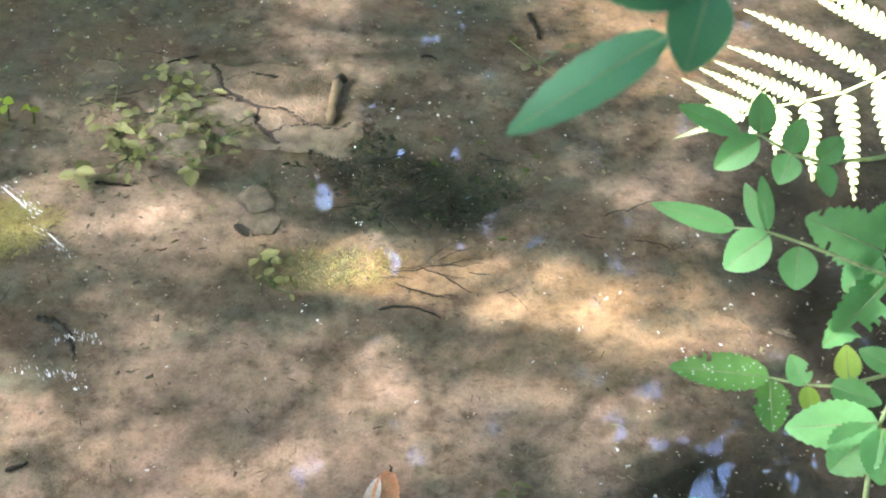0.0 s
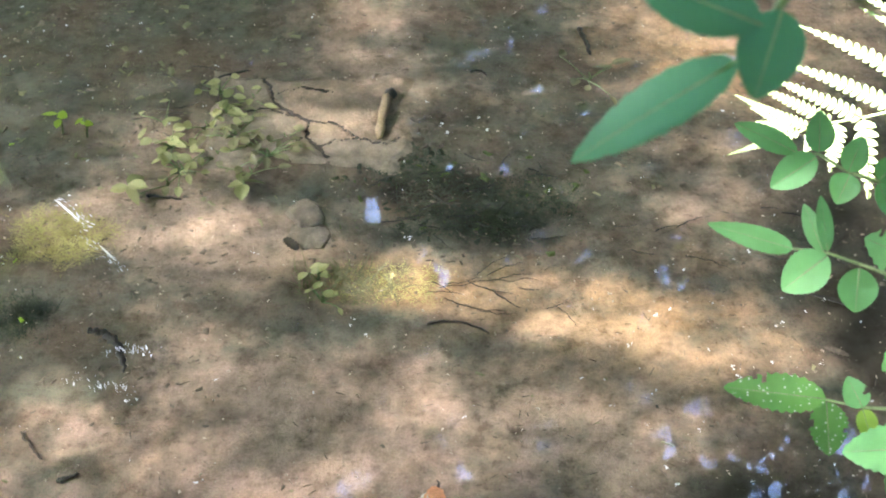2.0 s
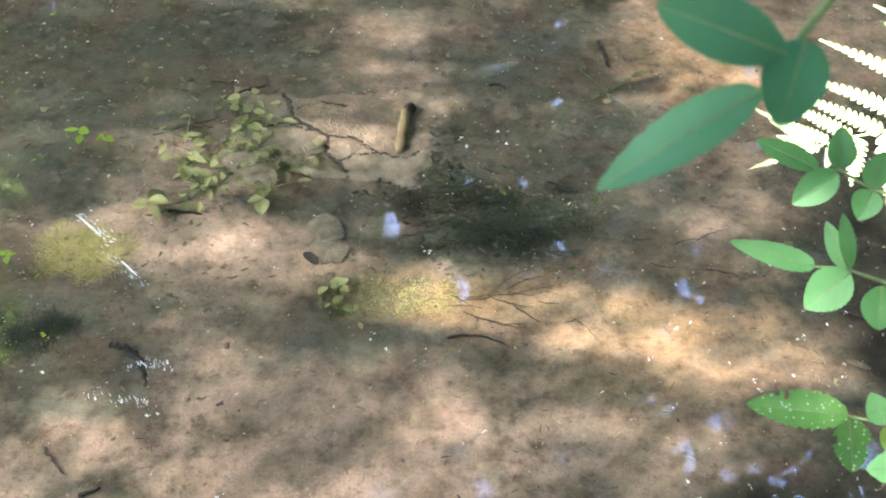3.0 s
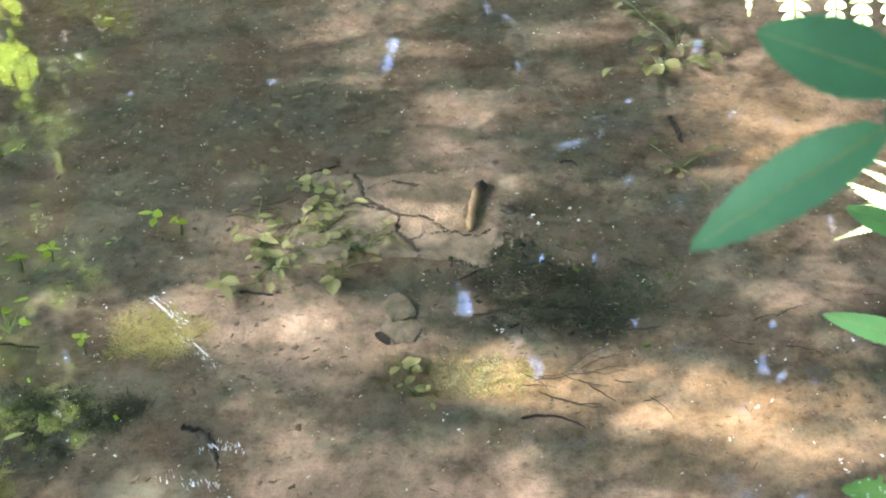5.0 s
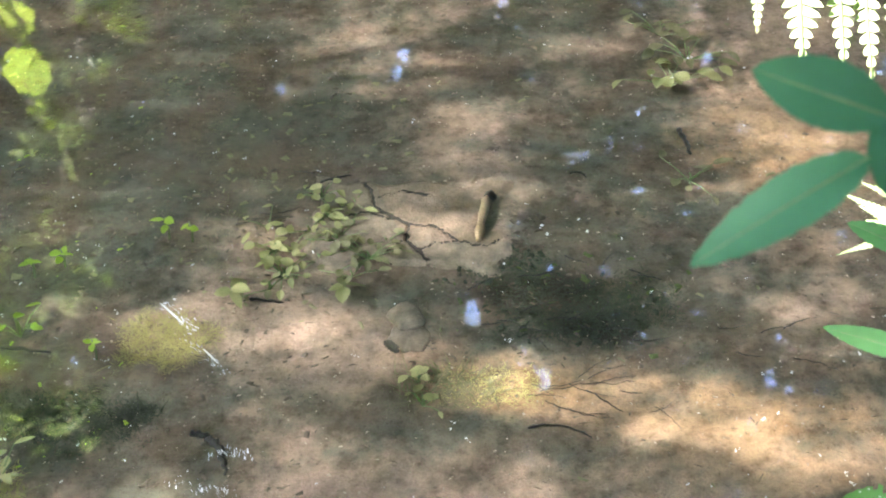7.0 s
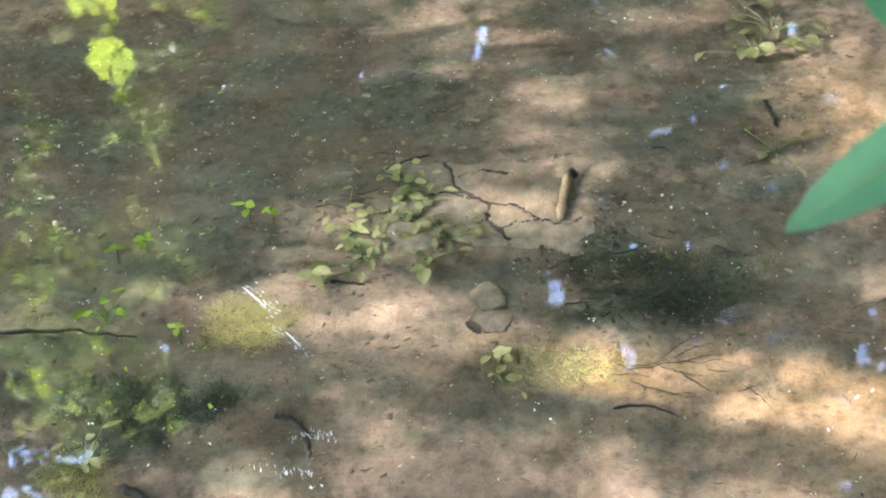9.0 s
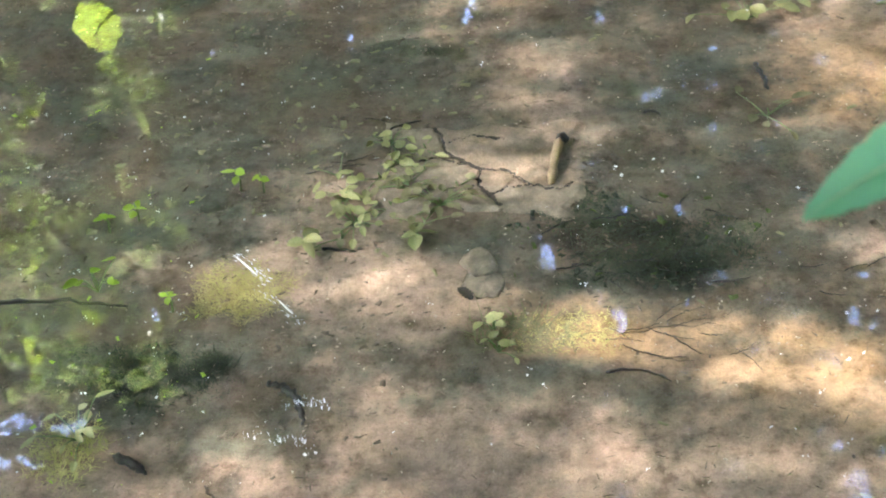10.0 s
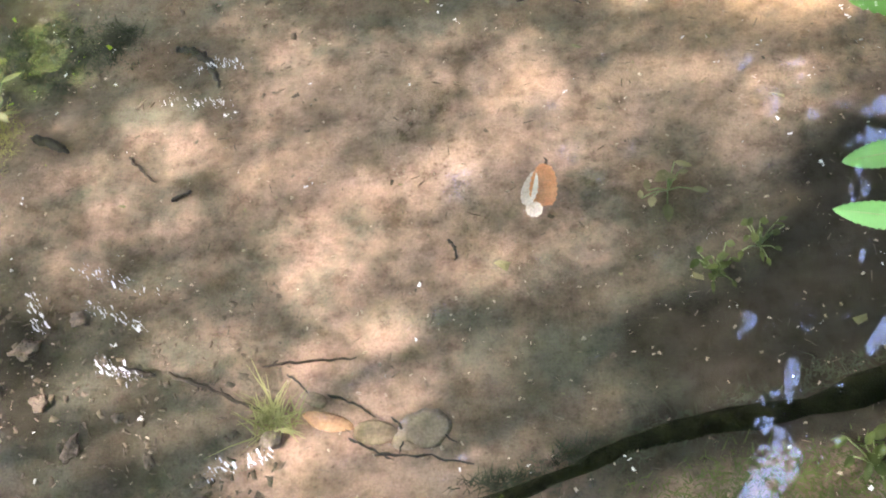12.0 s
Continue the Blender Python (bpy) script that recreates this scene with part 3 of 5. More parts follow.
SKY_SIDE = [(15.2, 51, 0.021), (18.3, 51, 0.021), (22.8, 51.2, 0.016), (22.6, 51.2, 0.016), (14.8, 51.2, 0.016), (23, 51.3, 0.026), (21.4, 51.4, 0.016), (22.2, 51.5, 0.019), (22.7, 51.6, 0.02), (21.7, 51.7, 0.018),
            (23, 51.8, 0.02), (21.5, 51.8, 0.017), (21.8, 52.1, 0.028), (22.6, 52.2, 0.021), (22.3, 52.2, 0.019), (21.4, 52.3, 0.016), (22, 52.4, 0.03), (21.9, 52.7, 0.026), (21.4, 52.7, 0.022), (22, 53.2, 0.017),
            (14.8, 53.3, 0.014), (15.8, 53.5, 0.021), (22.4, 53.6, 0.016), (22.1, 53.7, 0.018), (23.7, 55.6, 0.021), (21.9, 56.4, 0.014), (23.5, 56.5, 0.024), (19.8, 58, 0.016), (21.7, 58.8, 0.021), (26.2, 58.9, 0.018),
            (24, 59, 0.016), (20, 59.1, 0.018)]
SKY_HIGH = [(26.6, 59.2, 0.028), (26.6, 59.2, 0.027), (26.8, 59.4, 0.023), (26.1, 59.4, 0.018), (26.1, 59.5, 0.023), (20.9, 59.8, 0.016), (25.9, 59.8, 0.026), (15.8, 59.9, 0.017), (26.3, 60, 0.028), (16.8, 60, 0.024),
            (18.2, 60.1, 0.014), (16.5, 60.3, 0.016), (15.8, 60.5, 0.024), (21.1, 61.7, 0.027), (25.1, 61.7, 0.018), (20.4, 61.8, 0.015), (21.3, 62.1, 0.016), (20.4, 62.1, 0.018), (21, 62.1, 0.022), (21.2, 62.3, 0.023),
            (20.6, 62.3, 0.016), (21.6, 62.7, 0.023), (21, 63, 0.024), (20.5, 63, 0.026), (19.2, 63.1, 0.024), (25.9, 64, 0.016), (19.6, 64.1, 0.027), (20.4, 64.4, 0.017), (19.8, 64.6, 0.022), (21.2, 64.7, 0.022),
            (22, 64.8, 0.027), (22.5, 65, 0.033)]
SKY_TOP = [(22.4, 65.2, 0.034), (23.2, 65.2, 0.024), (21.2, 65.3, 0.029), (20.2, 65.5, 0.022), (19.7, 65.6, 0.015), (23.4, 65.7, 0.023), (22.1, 65.8, 0.027), (21.9, 66, 0.033), (20.8, 66, 0.017), (23.4, 66, 0.027),
           (21.6, 66.1, 0.034), (20.9, 66.2, 0.033), (19.7, 66.2, 0.023), (22.4, 66.2, 0.03), (22.4, 66.3, 0.027), (20.1, 66.4, 0.017), (20.3, 66.7, 0.031), (20.5, 66.7, 0.022), (19.8, 66.9, 0.027), (21.9, 67, 0.025),
           (21, 67, 0.034), (16.7, 67, 0.024), (20.8, 67.2, 0.031), (21.4, 67.3, 0.024), (20.6, 67.3, 0.024), (19.5, 67.4, 0.027), (19.9, 67.5, 0.034)]
SKY_LEFT = [(-38.2, 43.1, 0.024), (-37.4, 43.2, 0.024), (-36.8, 43.6, 0.024), (-36, 43.7, 0.024), (-35.3, 44.1, 0.024), (-34.6, 44.3, 0.024), (-39.4, 44.4, 0.024), (-38.8, 44.7, 0.024), (-38, 44.9, 0.024), (-37.6, 45.2, 0.024), (-27.4, 41.8, 0.024), (-28.1, 41.1, 0.024)]
SKY_GAPS = SKY_LEFT + SKY_MID + SKY_LOW + SKY_SIDE + SKY_HIGH + SKY_TOP
POOL_DEEP = (0.0, 0.02, -1.67)


def crown_shell(rng, n, az0, az1, el0, el1, r0, r1):
    """Places for leaves in an arching shell of crowns round the pool, clear of the sun's way to the water."""
    az = np.radians(rng.uniform(az0, az1, n))
    el = np.arcsin(rng.uniform(math.sin(radians(el0)), math.sin(radians(el1)), n))
    d = np.stack([np.sin(az) * np.cos(el), np.cos(az) * np.cos(el), np.sin(el)], 1)
    p = np.array([0, 1.3, 0]) + d * rng.uniform(r0, r1, (n, 1))
    foot = p - p[:, 2:] / SUN_DIR.z * np.array(SUN_DIR)
    clear = (foot[:, 0] > SUN_X[0]) & (foot[:, 0] < SUN_X[1]) & (foot[:, 1] > SUN_Y[0]) & (foot[:, 1] < SUN_Y[1])
    return p[~clear]


def grove(places, bearings, half, size, seed, label, small=None, small_size=0.0, clear_of=None):
    """Shares the leaves out among trees that stand in a ring."""
    bearing = np.degrees(np.arctan2(places[:, 0], places[:, 1] - 1.3))
    r = random.Random(seed)
    for a in bearings:
        g = places[np.abs((bearing - a + 180) % 360 - 180) <= half]
        x, y = 10.6 * math.sin(radians(a)), 1.3 + 10.6 * math.cos(radians(a))
        t = tree((x, y, 0.6), (x * 0.93, 1.3 + (y - 1.3) * 0.93, 7.0), 3, [tuple(q) for q in g], size, r, label, clear_of)
        if small is None:
            continue
        turn = np.degrees(np.arctan2(small[:, 0], small[:, 1] - 1.3))
        g = small[np.abs(turn - a) <= half]
        if len(g):
            o = new("young_leaves", crown_mesh("young_leaves", g - np.array((x, y, 0.6)), small_size, np.random.default_rng(seed), CROWN, clear_of, (x, y, 0.6)))
            o.parent = t


def far_trees():
    """The trees beyond the pool, whose crowns arch over it."""
    rng = np.random.default_rng(11)
    p = np.concatenate([crown_shell(rng, 140000, -75, 75, 3, 88, 8.0, 10.5), crown_shell(rng, 26000, -60, -6, 18, 60, 8.0, 10.5)])
    deep = np.array(POOL_DEEP)
    axes = []
    for a, e, r in SKY_GAPS:
        a, e = radians(a), radians(e)
        w = np.array([math.sin(a) * math.cos(e), math.cos(a) * math.cos(e), math.sin(e)])
        side = np.cross(w, (0, 0, 1.0))
        side /= np.linalg.norm(side)
        axes.append((w, side, np.cross(side, w), r))

    share = np.array([(i, j, 4 - i - j) for i in range(5) for j in range(5 - i)]) / 4
    spread_ = np.concatenate([share @ np.eye(5)[tri] for tri in LEAF_TRIS])

    def clear_of_slits(v):
        """Which leaves, given by their corners, keep out of all the slits, which are taller than wide."""
        off = v - deep
        keep = np.ones(len(v), bool)
        for w, side, up, r in axes:
            near = np.nonzero(np.hypot(off[:, 0] @ side, off[:, 0] @ up) < 1.8 * r + 0.3)[0]
            o = spread_ @ off[near]
            keep[near] &= (np.hypot(o @ side / r, o @ up / (1.8 * r)) > 1).all(1)
        return keep

    # young leaves fill the rims of the openings
    rims = []
    for w, side, up, r in axes:
        n = int(1500 * (r + 0.25) * (1.8 * r + 0.25) / 0.08)
        q = np.sqrt(rng.uniform(0.01, 1, n))
        t = rng.uniform(0, 2 * math.pi, n)
        rims.append(deep + w * rng.uniform(9.2, 11.6, (n, 1)) + side * ((r + 0.25) * q * np.cos(t))[:, None] + up * ((1.8 * r + 0.25) * q * np.sin(t))[:, None])
    rims = np.concatenate(rims)
    grove(p, (-60, -30, 0, 30, 60), 15, 0.20, 8, "tall leafy tree arching over the far bank", rims, 0.062, clear_of_slits)


def screen_trees():
    """Unseen wood added behind and beside the view to block skylight."""
    p = crown_shell(np.random.default_rng(12), 60000, 75, 285, 3, 88, 8.0, 10.5)
    grove(p, (92.5, 127.5, 162.5, 197.5, 232.5, 267.5), 17.5, 0.295, 9, "tall unseen leafy tree added to block skylight")


shade_trees()
far_trees()
screen_trees()


# ---- overhanging shrub with sunlit lime leaves, mirrored in the water ----
def lime_shrub(at, reach, seed, leaves, size):
    rng = random.Random(seed)
    s = empty("shrub", at, "leafy shrub with sunlit lime-green leaves on the bank", "shrub", "shrubs on the far bank")
    for k in range(5):
        end = Vector(reach) + Vector((rng.uniform(-0.3, 0.3), rng.uniform(-0.35, 0.35), rng.uniform(-0.1, 0.25)))
        mid = end * 0.5 + Vector((0, 0, 0.35))
        pts = [Vector((0, 0, -0.4)), mid * 0.5, mid, end]
        part("stem", tube_bm(pts, [0.014, 0.011, 0.008, 0.004], 6), TWIG, s)
        for j in range(leaves):
            t = rng.uniform(0.45, 1.0)
            p = mid.lerp(end, (t - 0.45) / 0.55)
            d = Vector((rng.uniform(-1, 1), rng.uniform(-1, 1), rng.uniform(-0.5, 0.2)))
            m = aim_x(p, p + d, (-0.5 + rng.uniform(-0.4, 0.4), rng.uniform(-0.5, 0.3), 0.8))
            part("leaf", leaf_grid(bmesh.new(), size * rng.uniform(0.7, 1.2), size * rng.uniform(0.55, 0.85), m, 8, 4, 0.2, 0.15, 0.1), LIME, s)
    return s


lime_shrub((-2.6, 5.9, 0.6), (0.55, -0.55, 0.70), 12, 22, 0.075)


def lime_sapling(root, leaves):
    """A bent sapling with few broad sunlit leaves: each is place, length, heading."""
    s = empty("sapling", root, "bent sapling with broad glowing lime leaves on the bank", "sapling", "shrubs on the far bank")
    o = Vector(root)
    ends = [Vector(p) - o for p, _, _ in leaves]
    pts = [Vector((0, 0, -0.4)), Vector((0.1, 0.05, 0.4))] + [e + Vector((-0.03, 0.02, 0.03)) for e in ends]
    part("stem", tube_bm(pts, [0.014, 0.011] + [0.009 - 0.0012 * k for k in range(len(ends))], 6), TWIG, s)
    for k, (p, size, turn) in enumerate(leaves):
        e = Vector(p) - o
        d = Vector((math.cos(radians(turn)), math.sin(radians(turn)), -0.25))
        m = aim_x(e - d * size * 0.5, e + d * size * 0.5, (-0.5, 0.6, 0.6))
        part("leaf", leaf_grid(bmesh.new(), size, size * (0.7 + 0.1 * (k % 3)), m, 12, 6, 0.2, 0.12, 0.12, 0.8), LIME, s)
    return s


lime_sapling((-3.2, 5.9, 0.5), [((-2.71, 5.39, 1.3), 0.29, 200), ((-2.35, 5.39, 1.3), 0.20, 285), ((-2.45, 4.92, 1.3), 0.25, 230), ((-2.24, 4.56, 1.3), 0.17, 170), ((-2.14, 4.55, 1.3), 0.10, 320), ((-2.58, 4.40, 1.3), 0.10, 20), ((-2.50, 4.21, 1.3), 0.10, 300), ((-2.14, 4.59, 1.3), 0.11, 250)])


def leafy_bush(root, centre, radii, n, size, seed):
    """A bush that leans out from the bank: bent stems and open tufts of small sunlit leaves."""
    rng = np.random.default_rng(seed)
    b = empty("bush", root, "open bush with small green leaves leaning from the bank", "bush", "shrubs on the far bank")
    c = np.array(centre) - np.array(root)
    q = rng.normal(size=(n // 6, 3))
    q *= (rng.uniform(0, 1, len(q)) ** 0.4 / np.linalg.norm(q, axis=1))[:, None]
    q = c + q * np.array(radii)
    p = np.repeat(q, 6, 0) + rng.normal(size=(6 * len(q), 3)) * (0.08, 0.08, 0.03)
    r = random.Random(seed)
    for k in range(9):
        e = Vector(q[r.randrange(len(q))])
        part("stem", tube_bm([(0, 0, -0.3), e * 0.45 + Vector((0, 0, 0.25)), e], [0.014, 0.009, 0.003], 6), TWIG, b)
    o = new("foliage", crown_mesh("foliage", p, size, rng, BUSH))
    o.parent = b
    return b


def slim_sapling(x, y, height, seed):
    """A slender upright sapling: a thin dark stem, short twigs, small drooping leaves."""
    rng = random.Random(seed)
    b = empty("sapling", (x, y, bed_height(x, y)), "slender sapling with small leaves on the far bank", "sapling", "saplings on the far bank")
    bend = rng.uniform(-0.12, 0.12)
    pts = [Vector((bend * k * k / 16 + rng.uniform(-0.015, 0.015), 0.05 * math.sin(k), -0.1 + (height + 0.1) * k / 6)) for k in range(7)]
    part("stem", tube_bm(pts, [0.017 - 0.002 * k for k in range(7)], 6), TWIG, b)
    spots = []
    for k in range(16):
        p = pts[rng.randint(2, 5)].lerp(pts[6], rng.uniform(0, 1))
        e = p + Vector((rng.uniform(-0.22, 0.22), rng.uniform(-0.2, 0.2), rng.uniform(-0.05, 0.15)))
        part("twig", tube_bm([p, p.lerp(e, 0.5) + Vector((0, 0, 0.03)), e], [0.004, 0.003, 0.0015], 5), TWIG, b)
        spots += [tuple(p.lerp(e, rng.uniform(0.3, 1.1)) + Vector((rng.gauss(0, 0.02), rng.gauss(0, 0.02), rng.gauss(0, 0.03)))) for _ in range(15)]
    o = new("foliage", crown_mesh("foliage", np.array(spots), 0.07, np.random.default_rng(seed), BUSH))
    o.parent = b
    return b


lime_shrub((-3.5, 3.1, 0.5), (0.9, 0.95, 1.95), 21, 9, 0.08)
lime_shrub((-3.3, 3.5, 0.5), (0.45, 1.15, 1.95), 22, 9, 0.08)
for k, (x, y, h) in enumerate([(-2.95, 5.75, 2.3), (-2.62, 5.95, 2.6), (-2.40, 5.6, 2.2), (-2.12, 5.9, 2.7), (-1.85, 5.7, 2.0), (-3.2, 5.2, 2.4), (-3.3, 4.6, 2.5), (-2.2, 6.4, 3.0)]):
    slim_sapling(x, y, h, 70 + k)
leafy_bush((-5.2, 5.6, 0.5), (-2.80, 4.75, 2.5), (0.52, 0.5, 0.10), 400, 0.105, 5)
leafy_bush((-5.2, 4.4, 0.5), (-2.52, 4.10, 2.5), (0.48, 0.42, 0.10), 400, 0.10, 6)

# ---- leafy sprays hanging close before the view ----
NEAR_LEAFLETS = [
    (0.0357, 0.1501, 1.6980, 0.0133, 0.1441, 1.6848, 0.0085),
    (0.0409, 0.1530, 1.7044, 0.0382, 0.1467, 1.6940, 0.0091),
    (0.0384, 0.1520, 1.7026, 0.0207, 0.1575, 1.7065, 0.0091),
]
NEAR_STEM = [(0.0361, 0.1518, 1.6969), (0.0383, 0.1533, 1.6999), (0.0415, 0.1554, 1.7047), (0.0466, 0.1585, 1.7124), (0.0551, 0.1624, 1.7254)]
FERN_SPRIG_LEAFLETS = [
    (0.1494, 0.4550, 1.4386, 0.1225, 0.4682, 1.4453, 0.0121),
    (0.1583, 0.4537, 1.4407, 0.1579, 0.4650, 1.4553, 0.0132),
    (0.1574, 0.4524, 1.4387, 0.1387, 0.4471, 1.4247, 0.0153),
    (0.1708, 0.4458, 1.4365, 0.1760, 0.4544, 1.4499, 0.0121),
    (0.1718, 0.4448, 1.4357, 0.1665, 0.4374, 1.4245, 0.0137),
    (0.1831, 0.4407, 1.4363, 0.1926, 0.4451, 1.4467, 0.0121),
    (0.1831, 0.4399, 1.4354, 0.1893, 0.4290, 1.4257, 0.0105),
]
FERN_SPRIG_STEM = [(0.1499, 0.4565, 1.4374), (0.1588, 0.4546, 1.4387), (0.1718, 0.4468, 1.4350), (0.1837, 0.4418, 1.4347), (0.2041, 0.4377, 1.4407), (0.2300, 0.4337, 1.4515)]
MID_LEAFLETS = [
    (0.1215, 0.3491, 1.4784, 0.0912, 0.3598, 1.4802, 0.0090),
    (0.1318, 0.3468, 1.4798, 0.1244, 0.3596, 1.4913, 0.0073),
    (0.1333, 0.3465, 1.4802, 0.1306, 0.3605, 1.4949, 0.0065),
    (0.1334, 0.3455, 1.4791, 0.1182, 0.3392, 1.4667, 0.0159),
    (0.1441, 0.3404, 1.4783, 0.1432, 0.3293, 1.4665, 0.0142),
]
MID_STEM = [(0.1216, 0.3507, 1.4771), (0.1335, 0.3477, 1.4785), (0.1495, 0.3405, 1.4779), (0.1720, 0.3287, 1.4768), (0.1934, 0.3167, 1.4769)]
TORN_LEAFLETS = [
    (0.1931, 0.3736, 1.4455, 0.1635, 0.3898, 1.4481, 0.0242),
    (0.1921, 0.3727, 1.4441, 0.1785, 0.3656, 1.4299, 0.0159),
    (0.1983, 0.3667, 1.4413, 0.1716, 0.3499, 1.4119, 0.0188),
    (0.2016, 0.3814, 1.4589, 0.1846, 0.3824, 1.4504, 0.0145),
]
TORN_STEM = [(0.1802, 0.3814, 1.4439), (0.1938, 0.3742, 1.4434), (0.2010, 0.3676, 1.4406), (0.2169, 0.3569, 1.4391)]
SPOTTED_LEAFLETS = [
    (0.1869, 0.4265, 1.3044, 0.1380, 0.4381, 1.2986, 0.0197),
    (0.1869, 0.4256, 1.3037, 0.1890, 0.4046, 1.2871, 0.0203),
    (0.2036, 0.4205, 1.3060, 0.1965, 0.4335, 1.3143, 0.0131),
    (0.2036, 0.4199, 1.3054, 0.2080, 0.4067, 1.2963, 0.0113),
    (0.2154, 0.4183, 1.3091, 0.2386, 0.4067, 1.3100, 0.0149),
    (0.2236, 0.4188, 1.3132, 0.2225, 0.4322, 1.3245, 0.0137),
    (0.2457, 0.4176, 1.3229, 0.2282, 0.4293, 1.3246, 0.0131),
]
SPOTTED_STEM = [(0.1869, 0.4278, 1.3029), (0.2029, 0.4222, 1.3044), (0.2186, 0.4186, 1.3080), (0.2409, 0.4180, 1.3180), (0.2682, 0.4166, 1.3314)]
BROAD_LEAFLETS = [
    (0.2089, 0.3527, 1.3619, 0.1710, 0.3579, 1.3498, 0.0221),
    (0.2082, 0.3509, 1.3601, 0.1891, 0.3395, 1.3428, 0.0242),
    (0.2104, 0.3505, 1.3608, 0.2094, 0.3310, 1.3454, 0.0221),
    (0.2262, 0.3197, 1.3454, 0.2054, 0.3160, 1.3331, 0.0132),
]
BROAD_STEM = [(0.2240, 0.3783, 1.3887), (0.2141, 0.3602, 1.3678), (0.2091, 0.3517, 1.3584), (0.2047, 0.3351, 1.3437), (0.2018, 0.3198, 1.3316)]
LOW_LEAFLETS = [
    (0.1557, 0.3667, 1.2749, 0.1270, 0.3672, 1.2666, 0.0125),
    (0.1539, 0.3411, 1.2567, 0.1218, 0.3502, 1.2535, 0.0131),
]
LOW_STEM = [(0.1539, 0.3683, 1.2729), (0.1627, 0.3584, 1.2688), (0.1521, 0.3426, 1.2547), (0.1758, 0.3490, 1.2670)]
FROND_PINNAE = [
    (0.4130, 0.8575, 1.2109, 0.3186, 0.9196, 1.2469, 0.0167),
    (0.3791, 0.8555, 1.1858, 0.2809, 0.9144, 1.2185, 0.0167),
    (0.3542, 0.8544, 1.1695, 0.2677, 0.8992, 1.1892, 0.0157),
    (0.3283, 0.8558, 1.1575, 0.2562, 0.8911, 1.1727, 0.0137),
    (0.3055, 0.8585, 1.1498, 0.2444, 0.8896, 1.1658, 0.0118),
    (0.2880, 0.8597, 1.1434, 0.2278, 0.8838, 1.1517, 0.0108),
    (0.2779, 0.8599, 1.1393, 0.2424, 0.8779, 1.1490, 0.0088),
    (0.2726, 0.8597, 1.1368, 0.2476, 0.8702, 1.1408, 0.0108),
    (0.3825, 0.8533, 1.1847, 0.3922, 0.8027, 1.1256, 0.0167),
    (0.3573, 0.8523, 1.1684, 0.3758, 0.7929, 1.1051, 0.0177),
    (0.3301, 0.8549, 1.1571, 0.3396, 0.8118, 1.1081, 0.0196),
    (0.3103, 0.8570, 1.1500, 0.3081, 0.8324, 1.1178, 0.0177),
    (0.2938, 0.8586, 1.1445, 0.2870, 0.8454, 1.1246, 0.0128),
    (0.2815, 0.8583, 1.1388, 0.2241, 0.8565, 1.1149, 0.0098),
]
FROND_RACHIS = [(0.2819, 0.8593, 1.1381), (0.3036, 0.8593, 1.1479), (0.3295, 0.8566, 1.1570), (0.3567, 0.8543, 1.1686), (0.3829, 0.8550, 1.1852), (0.4134, 0.8585, 1.2102), (0.4563, 0.8638, 1.2513)]
SIDE_FROND_PINNAE = [
    (0.4293, 0.9396, 1.1655, 0.3450, 0.9832, 1.1801, 0.0138),
    (0.4482, 0.9229, 1.1542, 0.4171, 0.8996, 1.1025, 0.0138),
    (0.4648, 0.9205, 1.1625, 0.4244, 0.9698, 1.2091, 0.0128),
]
SIDE_FROND_RACHIS = [(0.4297, 0.9405, 1.1648), (0.4483, 0.9268, 1.1574), (0.4696, 0.9187, 1.1611), (0.5156, 0.8960, 1.1645)]
HANGING_FROND_PINNAE = [
    (0.1555, 1.0033, 1.3009, 0.1556, 0.9771, 1.2513, 0.0108),
    (0.1882, 1.0007, 1.3074, 0.1909, 0.9618, 1.2359, 0.0285),
    (0.2187, 0.9957, 1.3100, 0.2258, 0.9516, 1.2317, 0.0167),
    (0.2385, 0.9919, 1.3120, 0.2435, 0.9446, 1.2275, 0.0177),
    (0.2613, 0.9873, 1.3144, 0.2660, 0.9458, 1.2399, 0.0177),
    (0.2853, 0.9818, 1.3171, 0.2929, 0.9422, 1.2476, 0.0167),
]
HANGING_FROND_RACHIS = [(0.1433, 1.0038, 1.2955), (0.1885, 1.0014, 1.3061), (0.2396, 0.9929, 1.3115), (0.2939, 0.9802, 1.3160), (0.3499, 0.9621, 1.3176)]
FACING = (-0.12, -0.62, 0.77)


